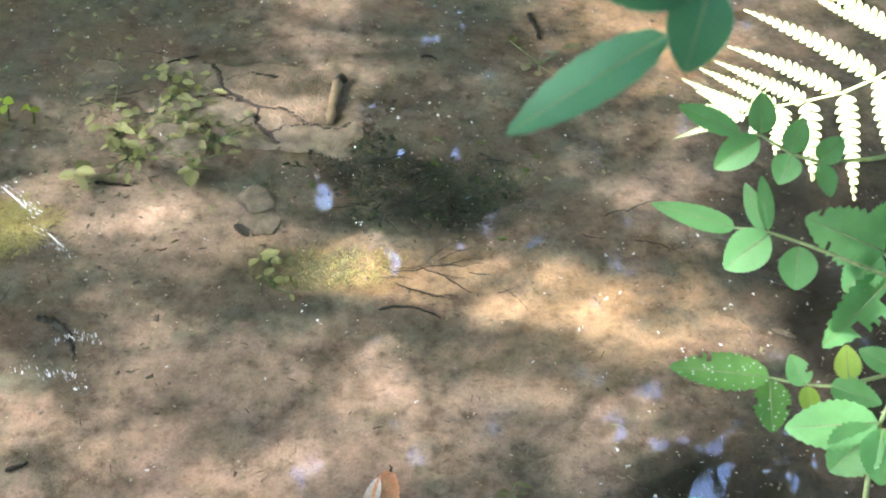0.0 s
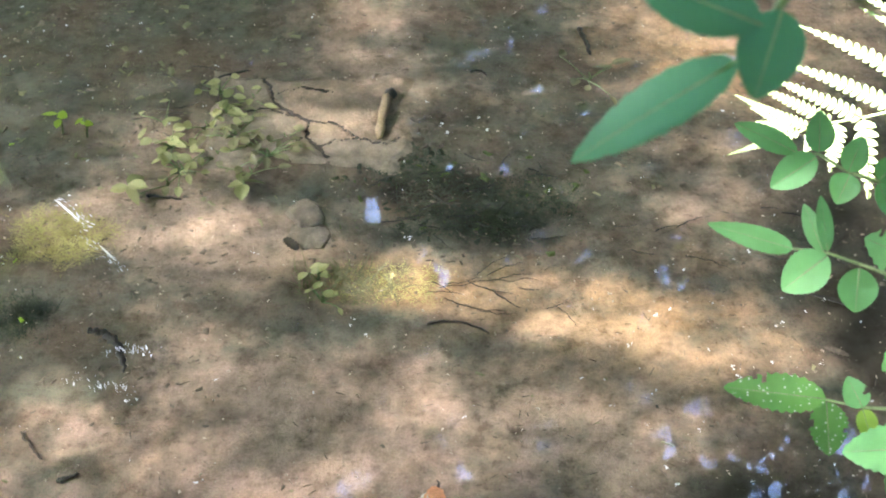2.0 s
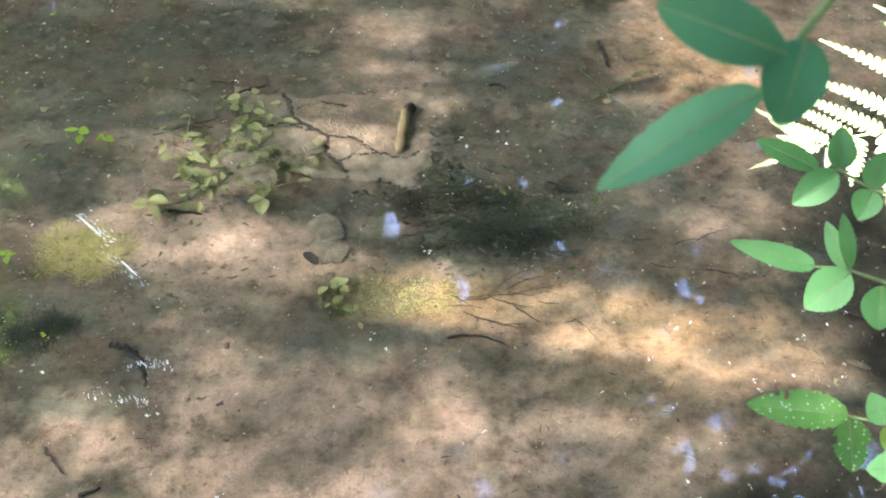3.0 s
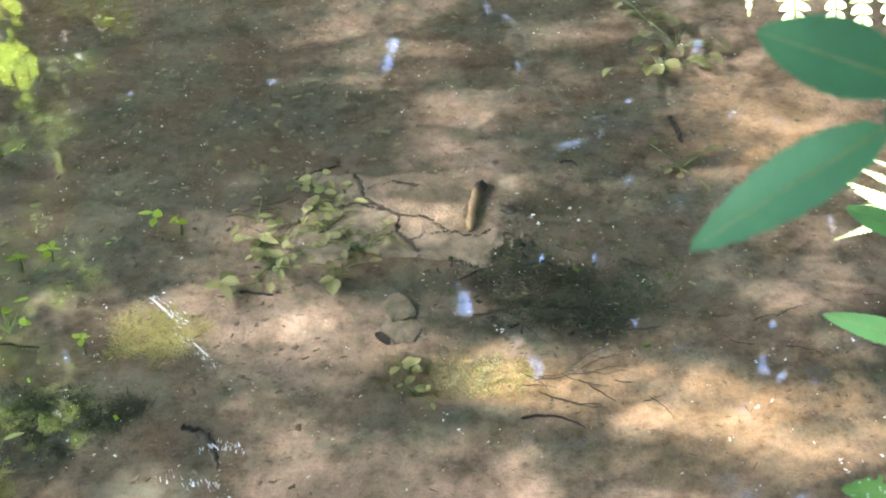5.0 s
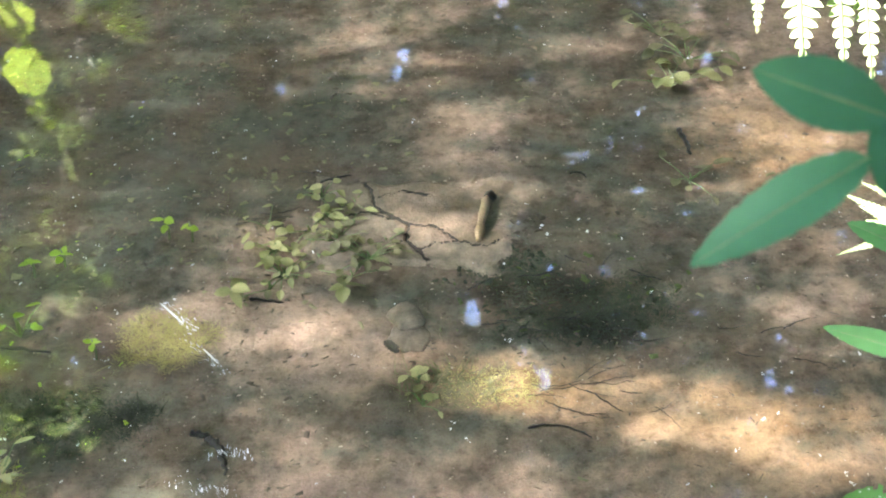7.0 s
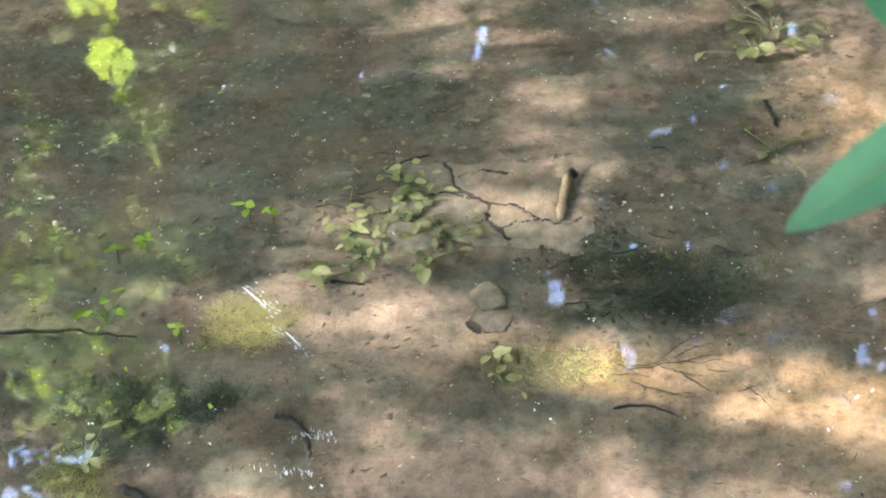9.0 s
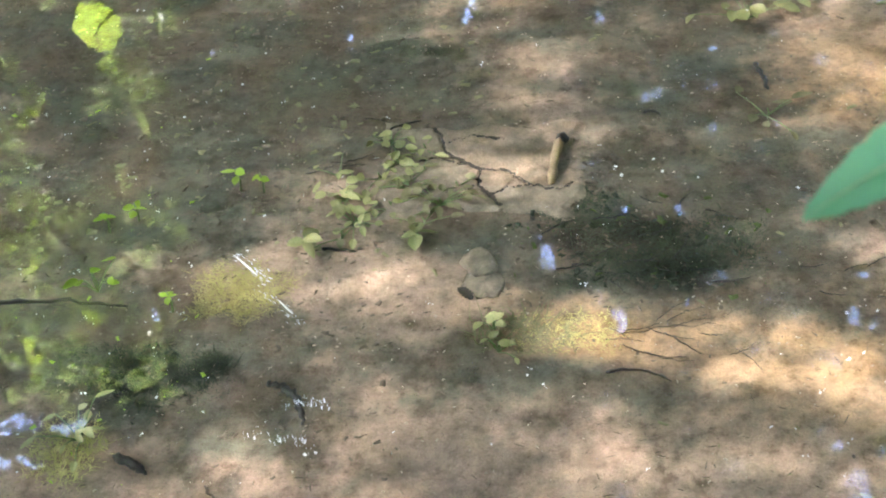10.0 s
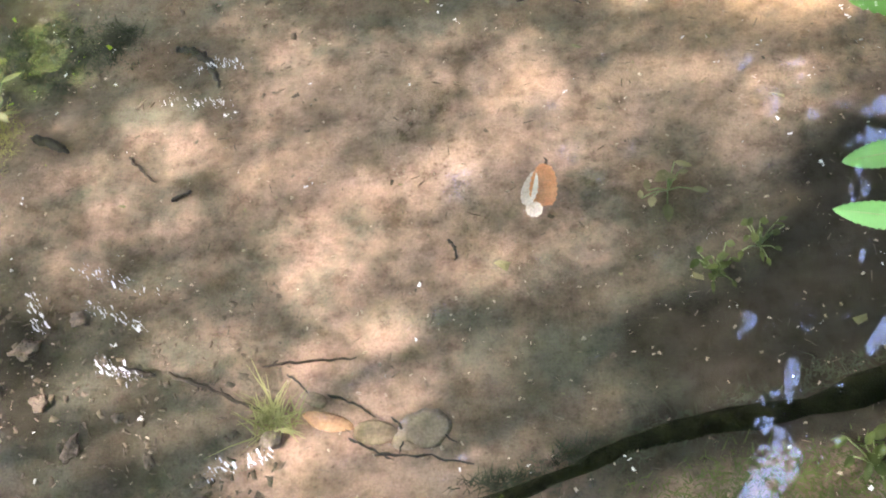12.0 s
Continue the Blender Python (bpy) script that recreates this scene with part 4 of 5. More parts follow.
def spray(name, label, leaflets, stem, material, r0, seed, teeth=0.12, special=None, widest=0.42, torn=0):
    """A compound leaf: a stalk and its leaflets, each from base to tip with its width."""
    rng = random.Random(seed)
    s = empty(name, stem[-1], label, "leafy spray", "sprays of leaflets")
    o = Vector(stem[-1])
    n = len(stem)
    part("stalk", tube_bm([Vector(p) - o for p in stem], [r0 * (0.55 + 0.45 * k / (n - 1)) for k in range(n)], 7), STEM, s)
    for k, (bx, by, bz, tx, ty, tz, w) in enumerate(leaflets):
        b, t = Vector((bx, by, bz)) - o, Vector((tx, ty, tz)) - o
        nrm = Vector(FACING) + Vector((rng.uniform(-0.3, 0.3), rng.uniform(-0.25, 0.25), rng.uniform(-0.2, 0.2)))
        mat_, label_ = (special or {}).get(k, (material, ""))
        fold, droop = rng.uniform(0.08, 0.3), rng.uniform(0.02, 0.1)
        m = aim_x(b, t, nrm)
        holes = set()
        for _ in range(torn if k < 3 else 0):
            i0, side, deep, wide = rng.randint(5, 18), rng.choice((0, 7)), rng.randint(1, 3), rng.randint(1, 3)
            holes |= {(i0 + di, side + (dj if side == 0 else -dj)) for di in range(wide) for dj in range(deep)}
        bm = leaf_grid(bmesh.new(), (t - b).length, w, m, 22, 8, fold, droop, teeth, 0.9, widest + rng.uniform(-0.06, 0.06), 1.0, holes)
        leaflet = part("leaflet", bm, mat_, s, label_)
        size = (t - b).length
        rib = [m @ Vector((u * size, 0, -droop * size * u * u + 0.0001)) for u in (0.0, 0.25, 0.5, 0.75, 0.97)]
        part("midrib", tube_bm(rib, [w * q for q in (0.022, 0.018, 0.014, 0.009, 0.004)], 5), STEM, leaflet)
    return s


spray("leaf_spray", "blurred blue-green leaflets hanging close above the pool", NEAR_LEAFLETS, NEAR_STEM, NEAR_LEAF, 0.0009, 1, 0.03)
spray("leaf_spray", "spray of round green leaflets before the fern", FERN_SPRIG_LEAFLETS, FERN_SPRIG_STEM, LEAFLET, 0.0011, 2, 0.06)
spray("leaf_spray", "spray of green leaflets with one edge-on and nibbled", MID_LEAFLETS, MID_STEM, LEAFLET, 0.0009, 3, 0.06)
spray("leaf_spray", "spray of large torn green leaflets", TORN_LEAFLETS, TORN_STEM, LEAFLET, 0.0010, 4, 0.16, torn=4)
spray("leaf_spray", "spray of green leaflets spotted with pale dots", SPOTTED_LEAFLETS, SPOTTED_STEM, LEAFLET, 0.0013, 5, 0.14,
      {0: (SPOTTED, "pale-spotted leaflet"), 1: (SPOTTED, "pale-spotted leaflet"), 3: (YOUNG, "curled lime leaflet"), 5: (YOUNG, "lime leaflet")}, torn=2)
spray("leaf_spray", "spray of broad bright green leaflets over dark water", BROAD_LEAFLETS, BROAD_STEM, LEAFLET, 0.0014, 6, 0.12)
spray("leaf_spray", "low spray of narrow green leaflets", LOW_LEAFLETS, LOW_STEM, LEAFLET, 0.0012, 7, 0.1)


# ---- fern fronds blazing in the sun ----
def pinna_bm(length, width, m, bend, rng):
    """One pinna: a midrib with rows of small rounded lobes on both sides."""
    bm = bmesh.new()
    n = max(9, int(length / (width * 0.36)))
    rib = []
    for i in range(n + 1):
        u = i / n
        rib.append(Vector((u * length, bend * length * u * u, -0.10 * length * u * u)))
    for i in range(n):
        u = (i + 0.5) / n
        half = width / 2 * (1 - u ** 1.8) * (0.8 + 0.2 * min(1, u * 6)) + width * 0.04
        step = length / n
        for side in (-1, 1):
            c = rib[i].lerp(rib[i + 1], 0.5)
            w = step * 0.42
            tip = Vector((0.35 * half, side * half * rng.uniform(0.9, 1.08), -0.15 * half))
            r = [c + Vector((-w, 0, 0)), c + Vector((w, 0, 0)), c + Vector((w * 0.95, 0, 0.02 * half)) + tip * 0.6, c + Vector((w * 0.3, 0, 0)) + tip, c + Vector((-w * 0.6, 0, 0)) + tip * 0.85, c + Vector((-w, 0, 0.02 * half)) + tip * 0.5]
            vs = [bm.verts.new(m @ p) for p in r]
            bm.faces.new(vs if side > 0 else vs[::-1])
    tube_bm([m @ p for p in rib[:: max(1, n // 5)]], [width * 0.05] * len(rib[:: max(1, n // 5)]), 5, bm)
    return bm


def frond(label, pinnae, rachis, seed, bends=0.1):
    rng = random.Random(seed)
    s = empty("fern_frond", rachis[-1], label, "fern", "fern fronds")
    o = Vector(rachis[-1])
    n = len(rachis)
    part("rachis", tube_bm([Vector(p) - o for p in rachis], [0.0008 + 0.0010 * k / n for k in range(n)], 7), STEM, s)
    for bx, by, bz, tx, ty, tz, w in pinnae:
        b, t = Vector((bx, by, bz)) - o, Vector((tx, ty, tz)) - o
        nrm = Vector((-0.45, -0.45, 0.8)) + Vector((rng.uniform(-0.15, 0.15), rng.uniform(-0.15, 0.15), 0))
        part("pinna", pinna_bm((t - b).length, w * 1.05, aim_x(b, t, nrm), rng.uniform(-bends, bends), rng), FERN, s)
    return s


frond("sunlit pale fern frond arching over the water", FROND_PINNAE, FROND_RACHIS, 1)
frond("second sunlit fern frond behind the first", SIDE_FROND_PINNAE, SIDE_FROND_RACHIS, 2)
frond("sunlit fern frond with hanging pinnae", [(*e[:6], e[6] * 1.4) for e in HANGING_FROND_PINNAE], HANGING_FROND_RACHIS, 3, 0.03)


# ---- plants under the water ----
def water_plant(x, y, leaves, size, material, seed, label, height=0.03, whorl=True):
    """A small rooted plant: bent stems, each with ovate leaves spread near the surface."""
    rng = random.Random(seed)
    z = bed_height(x, y)
    s = empty("water_plant", (x, y, z), label, "plant", "plants under the water")
    part("stem", tube_bm([(0, 0, -0.01), (0.004, 0.003, height * 0.5), (0, 0.004, height)], [0.0022, 0.002, 0.0016], 6), STEM, s)
    for k in range(leaves):
        a = 2 * math.pi * k / leaves + rng.uniform(-0.35, 0.35)
        r = 0.0 if whorl else rng.uniform(0, size * 2.3)
        p = Vector((r * math.cos(a * 2.3), r * math.sin(a * 2.3), height * rng.uniform(0.6, 1.0)))
        if not whorl:
            part("stalk", tube_bm([(0, 0, 0), p * 0.5 + Vector((0, 0, height * 0.2)), p], [0.0014, 0.0012, 0.001], 5), STEM, s)
        m = aim_x(p, p + Vector((math.cos(a), math.sin(a), rng.uniform(-0.2, 0.2))), (rng.uniform(-0.45, 0.45), rng.uniform(-0.45, 0.45), 1))
        part("leaf", leaf_grid(bmesh.new(), size * rng.uniform(0.55, 1.2), size * rng.uniform(0.35, 0.7), m, 9, 4, rng.uniform(0, 0.4), rng.uniform(0.0, 0.25), 0.1), material, s)
    return s


water_plant(-0.69, 2.03, 5, 0.055, WATER_LEAF, 1, "star-shaped yellow-green seedling on sand")
water_plant(-0.455, 2.065, 4, 0.048, WATER_LEAF, 2, "small green seedling beside stones")
water_plant(-0.63, 2.20, 16, 0.036, WATER_LEAF, 3, "leafy yellow-green plant under water", 0.02, False)
water_plant(-0.60, 2.12, 14, 0.034, WATER_LEAF, 13, "leafy yellow-green plant under water", 0.02, False)
water_plant(-0.535, 2.32, 14, 0.034, WATER_LEAF, 4, "leafy yellow-green plant beside cracked mud", 0.02, False)
water_plant(-0.50, 2.24, 17, 0.032, DULL_LEAF, 5, "silt-coated leafy plant under water", 0.02, False)
water_plant(-0.42, 2.18, 14, 0.034, DULL_LEAF, 6, "silt-coated leafy plant under water", 0.02, False)
water_plant(-0.56, 2.40, 11, 0.03, WATER_LEAF, 14, "small yellow-green plant beside cracked mud", 0.02, False)
for k, (x, y, mat_) in enumerate([(-0.66, 2.28, WATER_LEAF), (-0.57, 2.27, WATER_LEAF), (-0.47, 2.30, DULL_LEAF), (-0.45, 2.12, DULL_LEAF), (-0.53, 2.17, WATER_LEAF), (-0.39, 2.24, DULL_LEAF), (-0.62, 2.07, DULL_LEAF), (-0.48, 2.38, WATER_LEAF)]):
    water_plant(x, y, 4, 0.030, mat_, 50 + k, "leafy yellow-green plant under water" if mat_ == WATER_LEAF else "silt-coated leafy plant under water", 0.018, False)
water_plant(-0.27, 1.80, 6, 0.03, WATER_LEAF, 7, "small green creeping plant on silt", 0.025, False)
water_plant(-0.255, 1.74, 5, 0.028, WATER_LEAF, 15, "small green creeping plant on silt", 0.025, False)
water_plant(-0.88, 2.225, 4, 0.032, LIME, 8, "bright lime seedling on dark silt", 0.06)
water_plant(-0.825, 2.22, 3, 0.024, LIME, 9, "small lime seedling on dark silt", 0.055)
water_plant(-1.09, 2.12, 4, 0.026, LIME, 10, "small lime seedling on dark silt", 0.05)
water_plant(-1.145, 2.08, 5, 0.03, LIME, 11, "bright lime seedling on dark silt", 0.055)
water_plant(-1.11, 1.89, 6, 0.034, LIME, 16, "green leafy plant beside the bank", 0.05, False)
water_plant(-0.93, 1.83, 4, 0.022, LIME, 17, "small lime seedling beside algae", 0.05)
water_plant(0.28, 2.93, 12, 0.06, WATER_LEAF, 12, "tall yellow-green plant under water", 0.04, False)
water_plant(0.33, 3.06, 10, 0.06, DULL_LEAF, 18, "silt-coated plant under water", 0.04, False)
water_plant(0.26, 3.18, 9, 0.055, DULL_LEAF, 19, "silt-coated plant under water", 0.04, False)
water_plant(0.30, 2.50, 6, 0.045, DULL_LEAF, 20, "silt-coated seedling on sand", 0.02, False)
water_plant(0.18, 1.24, 10, 0.026, DULL_LEAF, 21, "dull green plant in shaded water", 0.035, False)
water_plant(0.24, 1.07, 16, 0.019, SHADE_TINTED_LEAF, 22, "green plant in shaded water", 0.035, False)
water_plant(0.31, 1.12, 16, 0.019, SHADE_TINTED_LEAF, 23, "dull green plant in shaded water", 0.035, False)
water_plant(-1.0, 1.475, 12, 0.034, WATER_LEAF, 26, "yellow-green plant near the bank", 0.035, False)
water_plant(0.42, 0.74, 16, 0.03, SHADE_TINTED_LEAF, 27, "green plant beyond the dark log", 0.035, False)


def tuft(name, label, x, y, rx, ry, count, length, material, seed, lean=0.6, wide=0.0016):
    """A clump of fine strands, one mesh."""
    rng = np.random.default_rng(seed)
    verts, quads = [], []
    for k in range(count):
        a = rng.uniform(0, 6.28)
        r = math.sqrt(rng.uniform(0, 1)) * (0.8 + 0.5 * noise.noise(Vector((2 * math.cos(a), 2 * math.sin(a), seed)))) + rng.normal() * 0.1
        px, py = rx * r * math.cos(a), ry * r * math.sin(a)
        z = bed_height(x + px, y + py)
        d = rng.normal(size=2) * lean
        side = np.array([-d[1], d[0]]) / (np.linalg.norm(d) + 1e-6) * wide * rng.uniform(0.6, 1.3)
        h = length * rng.uniform(0.5, 1.2)
        for t in (0, 0.5, 1.0):
            bx, by, bz = px + d[0] * h * t, py + d[1] * h * t, z - 0.002 + h * (t - 0.45 * t * t)
            w = side * (1 - 0.85 * t)
            verts += [(bx - w[0], by - w[1], bz), (bx + w[0], by + w[1], bz)]
        i = 6 * k
        quads += [(i, i + 1, i + 3, i + 2), (i + 2, i + 3, i + 5, i + 4)]
    o = new(name, np_mesh(name, verts, quads, material, True))
    o.location = (x, y, 0)
    return tagged(o, label, name.replace("_", " "), "clumps on the stream bed", "stuff")


tuft("algae", "yellow-green algae clump on sunlit sand", -0.125, 1.80, 0.14, 0.065, 1500, 0.009, ALGAE, 1, 1.2, 0.0008)
tuft("algae", "yellow-green feathery algae clump on sand", -0.80, 1.90, 0.115, 0.095, 3600, 0.013, ALGAE, 2, 1.0, 0.0008)
tuft("algae", "thin algae film on sand", -0.21, 1.79, 0.12, 0.06, 350, 0.03, DULL_LEAF, 3, 0.9)
tuft("algae", "yellow-green algae beside the bank", -1.02, 1.45, 0.08, 0.10, 1500, 0.014, ALGAE, 4, 0.9, 0.0009)
tuft("moss", "dark waterlogged moss mat", 0.03, 2.03, 0.2, 0.12, 3000, 0.010, DARK_MOSS, 5, 1.1, 0.0016)
tuft("moss", "dark waterlogged moss mat", -0.10, 2.16, 0.14, 0.07, 1300, 0.009, DARK_MOSS, 6, 1.1, 0.0016)
tuft("moss", "dark waterlogged moss at the mat's edge", 0.14, 2.06, 0.16, 0.10, 1500, 0.010, DARK_MOSS, 12, 1.1, 0.0016)
tuft("moss", "dark moss over silt", -0.95, 1.66, 0.2, 0.10, 2800, 0.010, DARK_MOSS, 7, 1.1, 0.0016)
for k in range(7):
    tuft("moss", "dark moss fringe on the waterlogged log", -0.10 + 0.13 * k, 0.745 + 0.036 * k, 0.10, 0.022 + 0.004 * k, 420, 0.012, DARK_MOSS, 60 + k, 1.0, 0.0014)
tuft("moss", "small dark round moss clump on silt", -0.805, 1.69, 0.045, 0.03, 330, 0.014, DARK_MOSS, 11, 1.0, 0.002)
tuft("grass", "tuft of yellow-green grass at the waterline", -0.455, 0.865, 0.04, 0.03, 150, 0.05, WATER_LEAF, 9, 0.6, 0.0016)
tuft("moss", "olive moss beyond the log", 0.35, 0.70, 0.3, 0.10, 2600, 0.012, SHADE_TINTED_LEAF, 10, 1.0, 0.0016)


# ---- sticks, cracked mud, stones ----
def stick(name, label, a, b, r0, r1, material, seed, sag=0.0, lift=0.004, category="twig"):
    """A crooked, knotty twig on the bed from a to b."""
    rng = random.Random(seed)
    a, b = Vector((*a, bed_height(*a) + lift)), Vector((*b, bed_height(*b) + lift))
    run = b - a
    side = Vector((-run.y, run.x, 0)).normalized()
    n = 14
    pts = [run * (k / n) + side * (sag * math.sin(math.pi * k / n) + 0.05 * run.length * noise.noise(Vector((k * 0.45, seed, 2.0))) + rng.uniform(-0.3, 0.3) * r0) for k in range(n + 1)]
    radii = [(r0 + (r1 - r0) * k / n) * (0.9 + 0.55 * noise.noise(Vector((k * 0.8, seed * 1.7, 5)))) * (0.5 if k in (0, n) else 1) for k in range(n + 1)]
    ob = part(name, tube_bm(pts, radii, 8, wobble=0.2, rng=rng), material)
    ob.location = a
    return tagged(ob, label, category, "twigs on the stream bed" if category == "twig" else "")


stub = empty("broken_branch", (-0.172, 2.33, 0.012), "short pale broken branch with a dark end", "branch")
part("wood", tube_bm([(-0.007, -0.086, 0.0), (-0.004, -0.06, 0.002), (-0.004, -0.03, 0.003), (0.0, 0.0, 0.004), (0.0, 0.03, 0.004), (0.004, 0.058, 0.004)], [0.006, 0.011, 0.009, 0.011, 0.010, 0.011], 9, wobble=0.28, rng=random.Random(2)), PALE_WOOD, stub)
part("dark_end", tube_bm([(0.004, 0.055, 0.004), (0.007, 0.068, 0.003), (0.012, 0.080, 0.001), (0.014, 0.088, 0.0)], [0.011, 0.014, 0.012, 0.004], 9, wobble=0.4, rng=random.Random(3)), WET_WOOD, stub, "rotten dark end")


# cracks in the mud crust, each a crooked line
CRACKS = [[(-0.499, 2.493), (-0.474, 2.47), (-0.445, 2.426), (-0.429, 2.365), (-0.374, 2.324), (-0.343, 2.304), (-0.343, 2.246), (-0.314, 2.211), (-0.29, 2.181)],
          [(-0.555, 2.445), (-0.524, 2.46), (-0.494, 2.479)],
          [(-0.344, 2.308), (-0.307, 2.297), (-0.292, 2.309)],
          [(-0.361, 2.32), (-0.403, 2.327), (-0.442, 2.347), (-0.485, 2.333)],
          [(-0.314, 2.211), (-0.276, 2.24), (-0.226, 2.25), (-0.162, 2.228), (-0.136, 2.253)],
          [(-0.423, 2.404), (-0.372, 2.428), (-0.296, 2.412)],
          [(-0.292, 2.309), (-0.261, 2.281), (-0.226, 2.25)],
          [(-0.352, 2.242), (-0.383, 2.197), (-0.368, 2.162)]]


def crust(x0, x1, y0, y1, step):
    """A sheet of mud crust broken by cracks: plates stand a little proud, cracks are ragged dark trenches."""
    segs = [(Vector(a), Vector(b), 1.0 if k == 0 else 0.5) for k, line in enumerate(CRACKS) for a, b in zip(line, line[1:])]
    xs, ys = np.arange(x0, x1, step), np.arange(y0, y1, step)
    cx, cy = (x0 + x1) / 2, (y0 + y1) / 2
    verts, gap = [], []
    for y in ys:
        for x in xs:
            p = Vector((x + 0.006 * noise.noise(Vector((x * 60, y * 60, 3))) + 0.003 * noise.noise(Vector((x * 170, y * 170, 5))), y + 0.006 * noise.noise(Vector((x * 60, y * 60, 7)))))
            near = 1.0
            for a, b, w in segs:
                run = b - a
                t = max(0.0, min(1.0, (p - a).dot(run) / run.length_squared))
                wide = w * (0.0034 + 0.0034 * noise.noise(Vector((x * 35, y * 35, 11))))
                near = min(near, (p - a - run * t).length / max(wide, 0.0012))
            edge = max(abs(x - cx) / (x1 - cx), abs(y - cy) / (y1 - cy)) + 0.35 * noise.noise(Vector((x * 11, y * 11, 1)))
            rise = max(0.0, min(1.0, (1.0 - edge) / 0.25))
            h = -0.005 + 0.0175 * rise + 0.0016 * noise.noise(Vector((x * 40, y * 40, 2))) + 0.0008 * noise.noise(Vector((x * 130, y * 130, 4)))
            if near < 1.5:
                h -= 0.0095 * min(1.0, 1.5 - near) * rise
            verts.append((x - cx, y - cy, bed_height(x, y) + h))
            gap.append(near)
    nx = len(xs)
    i = np.arange((len(ys) - 1) * nx).reshape(-1, nx)[:, :-1].ravel()
    me = np_mesh("mud_crust", verts, np.stack([i, i + 1, i + 1 + nx, i + nx], 1), MUD, True)
    me.materials.append(SILT_STONE)
    # crack floors: wet mud whose colour also holds the depth shade
    me.materials.append(CRACK_MUD_SHADE)
    gap, pos = np.array(gap), np.array(verts)
    # left and lower plates take the silt grey, which includes painted shade
    side = pos[:, 0] + cx + 0.45 * (pos[:, 1] + cy - 2.35) + 0.395
    low = pos[:, 1] + cy < 2.245
    kind = np.where(gap[i] < 1.0, 2, np.where((side[i] < 0) | low[i], 1, 0)).astype(np.int32)
    me.polygons.foreach_set("material_index", kind)
    ob = new("mud_crust", me)
    ob.location = (cx, cy, 0)
    return tagged(ob, "cracked tan and grey mud crust with dark cracks", "mud crust")


crust(-0.60, -0.10, 2.13, 2.50, 0.0035)
stick("twig", "thin dark twig lying on silt", (-0.57, 2.455), (-0.50, 2.49), 0.004, 0.002, WET_WOOD, 3, 0.004)
stick("twig", "thin dark twig on sand", (-0.36, 2.40), (-0.30, 2.385), 0.003, 0.002, WET_WOOD, 4)
stick("twig", "thin dark twig beside the seedling", (-0.655, 2.03), (-0.58, 2.028), 0.004, 0.002, WET_WOOD, 5)
stick("twig", "thin twig on bright sand", (-0.749, 1.394), (-0.697, 1.335), 0.0028, 0.002, TWIG, 6)
stick("twig", "short dark twig on sand", (-0.66, 1.29), (-0.625, 1.307), 0.005, 0.003, WET_WOOD, 7)
stick("twig", "short dark curved twig on sand", (-0.185, 1.175), (-0.172, 1.135), 0.003, 0.002, WET_WOOD, 8, 0.006)
stick("twig", "long thin twig on wet sand", (-0.63, 0.96), (-0.475, 0.885), 0.004, 0.003, TWIG, 9)
stick("twig", "thin twig above the stones", (-0.48, 0.96), (-0.33, 0.965), 0.0025, 0.002, TWIG, 10, 0.004)
stick("twig", "thin curved twig beside sand patch", (-0.03, 1.79), (0.17, 1.825), 0.0012, 0.0007, TWIG, 11, 0.008)
stick("twig", "thin curved twig beside sand patch", (-0.02, 1.765), (0.10, 1.735), 0.0012, 0.0007, TWIG, 12, -0.012)
stick("twig", "thin dark twig on sunlit sand", (0.06, 1.80), (0.13, 1.74), 0.0016, 0.0008, WET_WOOD, 13)
stick("twig", "dark curved rootlet on shaded silt", (-0.05, 1.69), (0.07, 1.675), 0.004, 0.002, WET_WOOD, 14, 0.018)
stick("twig", "dark waterlogged stick lying on silt", (-0.655, 1.635), (-0.60, 1.54), 0.012, 0.006, WET_WOOD, 16, 0.012, -0.003)
stick("twig", "dark waterlogged stick end", (-0.690, 1.640), (-0.650, 1.637), 0.008, 0.010, WET_WOOD, 17, 0.0, -0.002)
stick("twig", "dark stick near the bank", (-0.93, 1.445), (-0.865, 1.415), 0.013, 0.006, WET_WOOD, 18, 0.008, -0.001)
stick("twig", "thin dark stalk beside the water plant", (0.285, 2.72), (0.31, 2.60), 0.007, 0.004, WET_WOOD, 19, 0.004, 0.006)
stick("twig", "dark branch at the water's edge", (-1.30, 1.80), (-1.02, 1.83), 0.006, 0.003, WET_WOOD, 20, 0.01, 0.02)
stick("twig", "dark wet stick on the shore", (-0.71, 0.965), (-0.65, 0.955), 0.007, 0.004, WET_WOOD, 21, 0.0, 0.006)
def log(a, b, r0, r1, seed):
    """A long knotted log, thickening towards one end."""
    rng = random.Random(seed)
    a, b = Vector(a), Vector(b)
    n = 34
    pts, radii = [], []
    for k in range(n + 1):
        t = k / n
        pts.append((b - a) * t + Vector((0.02 * noise.noise(Vector((t * 5, 0, seed))), 0.03 * noise.noise(Vector((t * 4, 3, seed))) - 0.03 * math.sin(math.pi * t), 0)))
        radii.append((r0 + (r1 - r0) * t) * (1 + 0.35 * noise.noise(Vector((t * 14, 7, seed))) + 0.2 * noise.noise(Vector((t * 40, 1, seed)))))
    ob = part("log", tube_bm(pts, radii, 14, wobble=0.13, rng=rng), LOG_WOOD)
    ob.location = a
    return tagged(ob, "long dark waterlogged log lying across shallow water", "log")


log((-0.34, 0.685, -0.004), (0.95, 1.04, -0.004), 0.009, 0.030, 3)


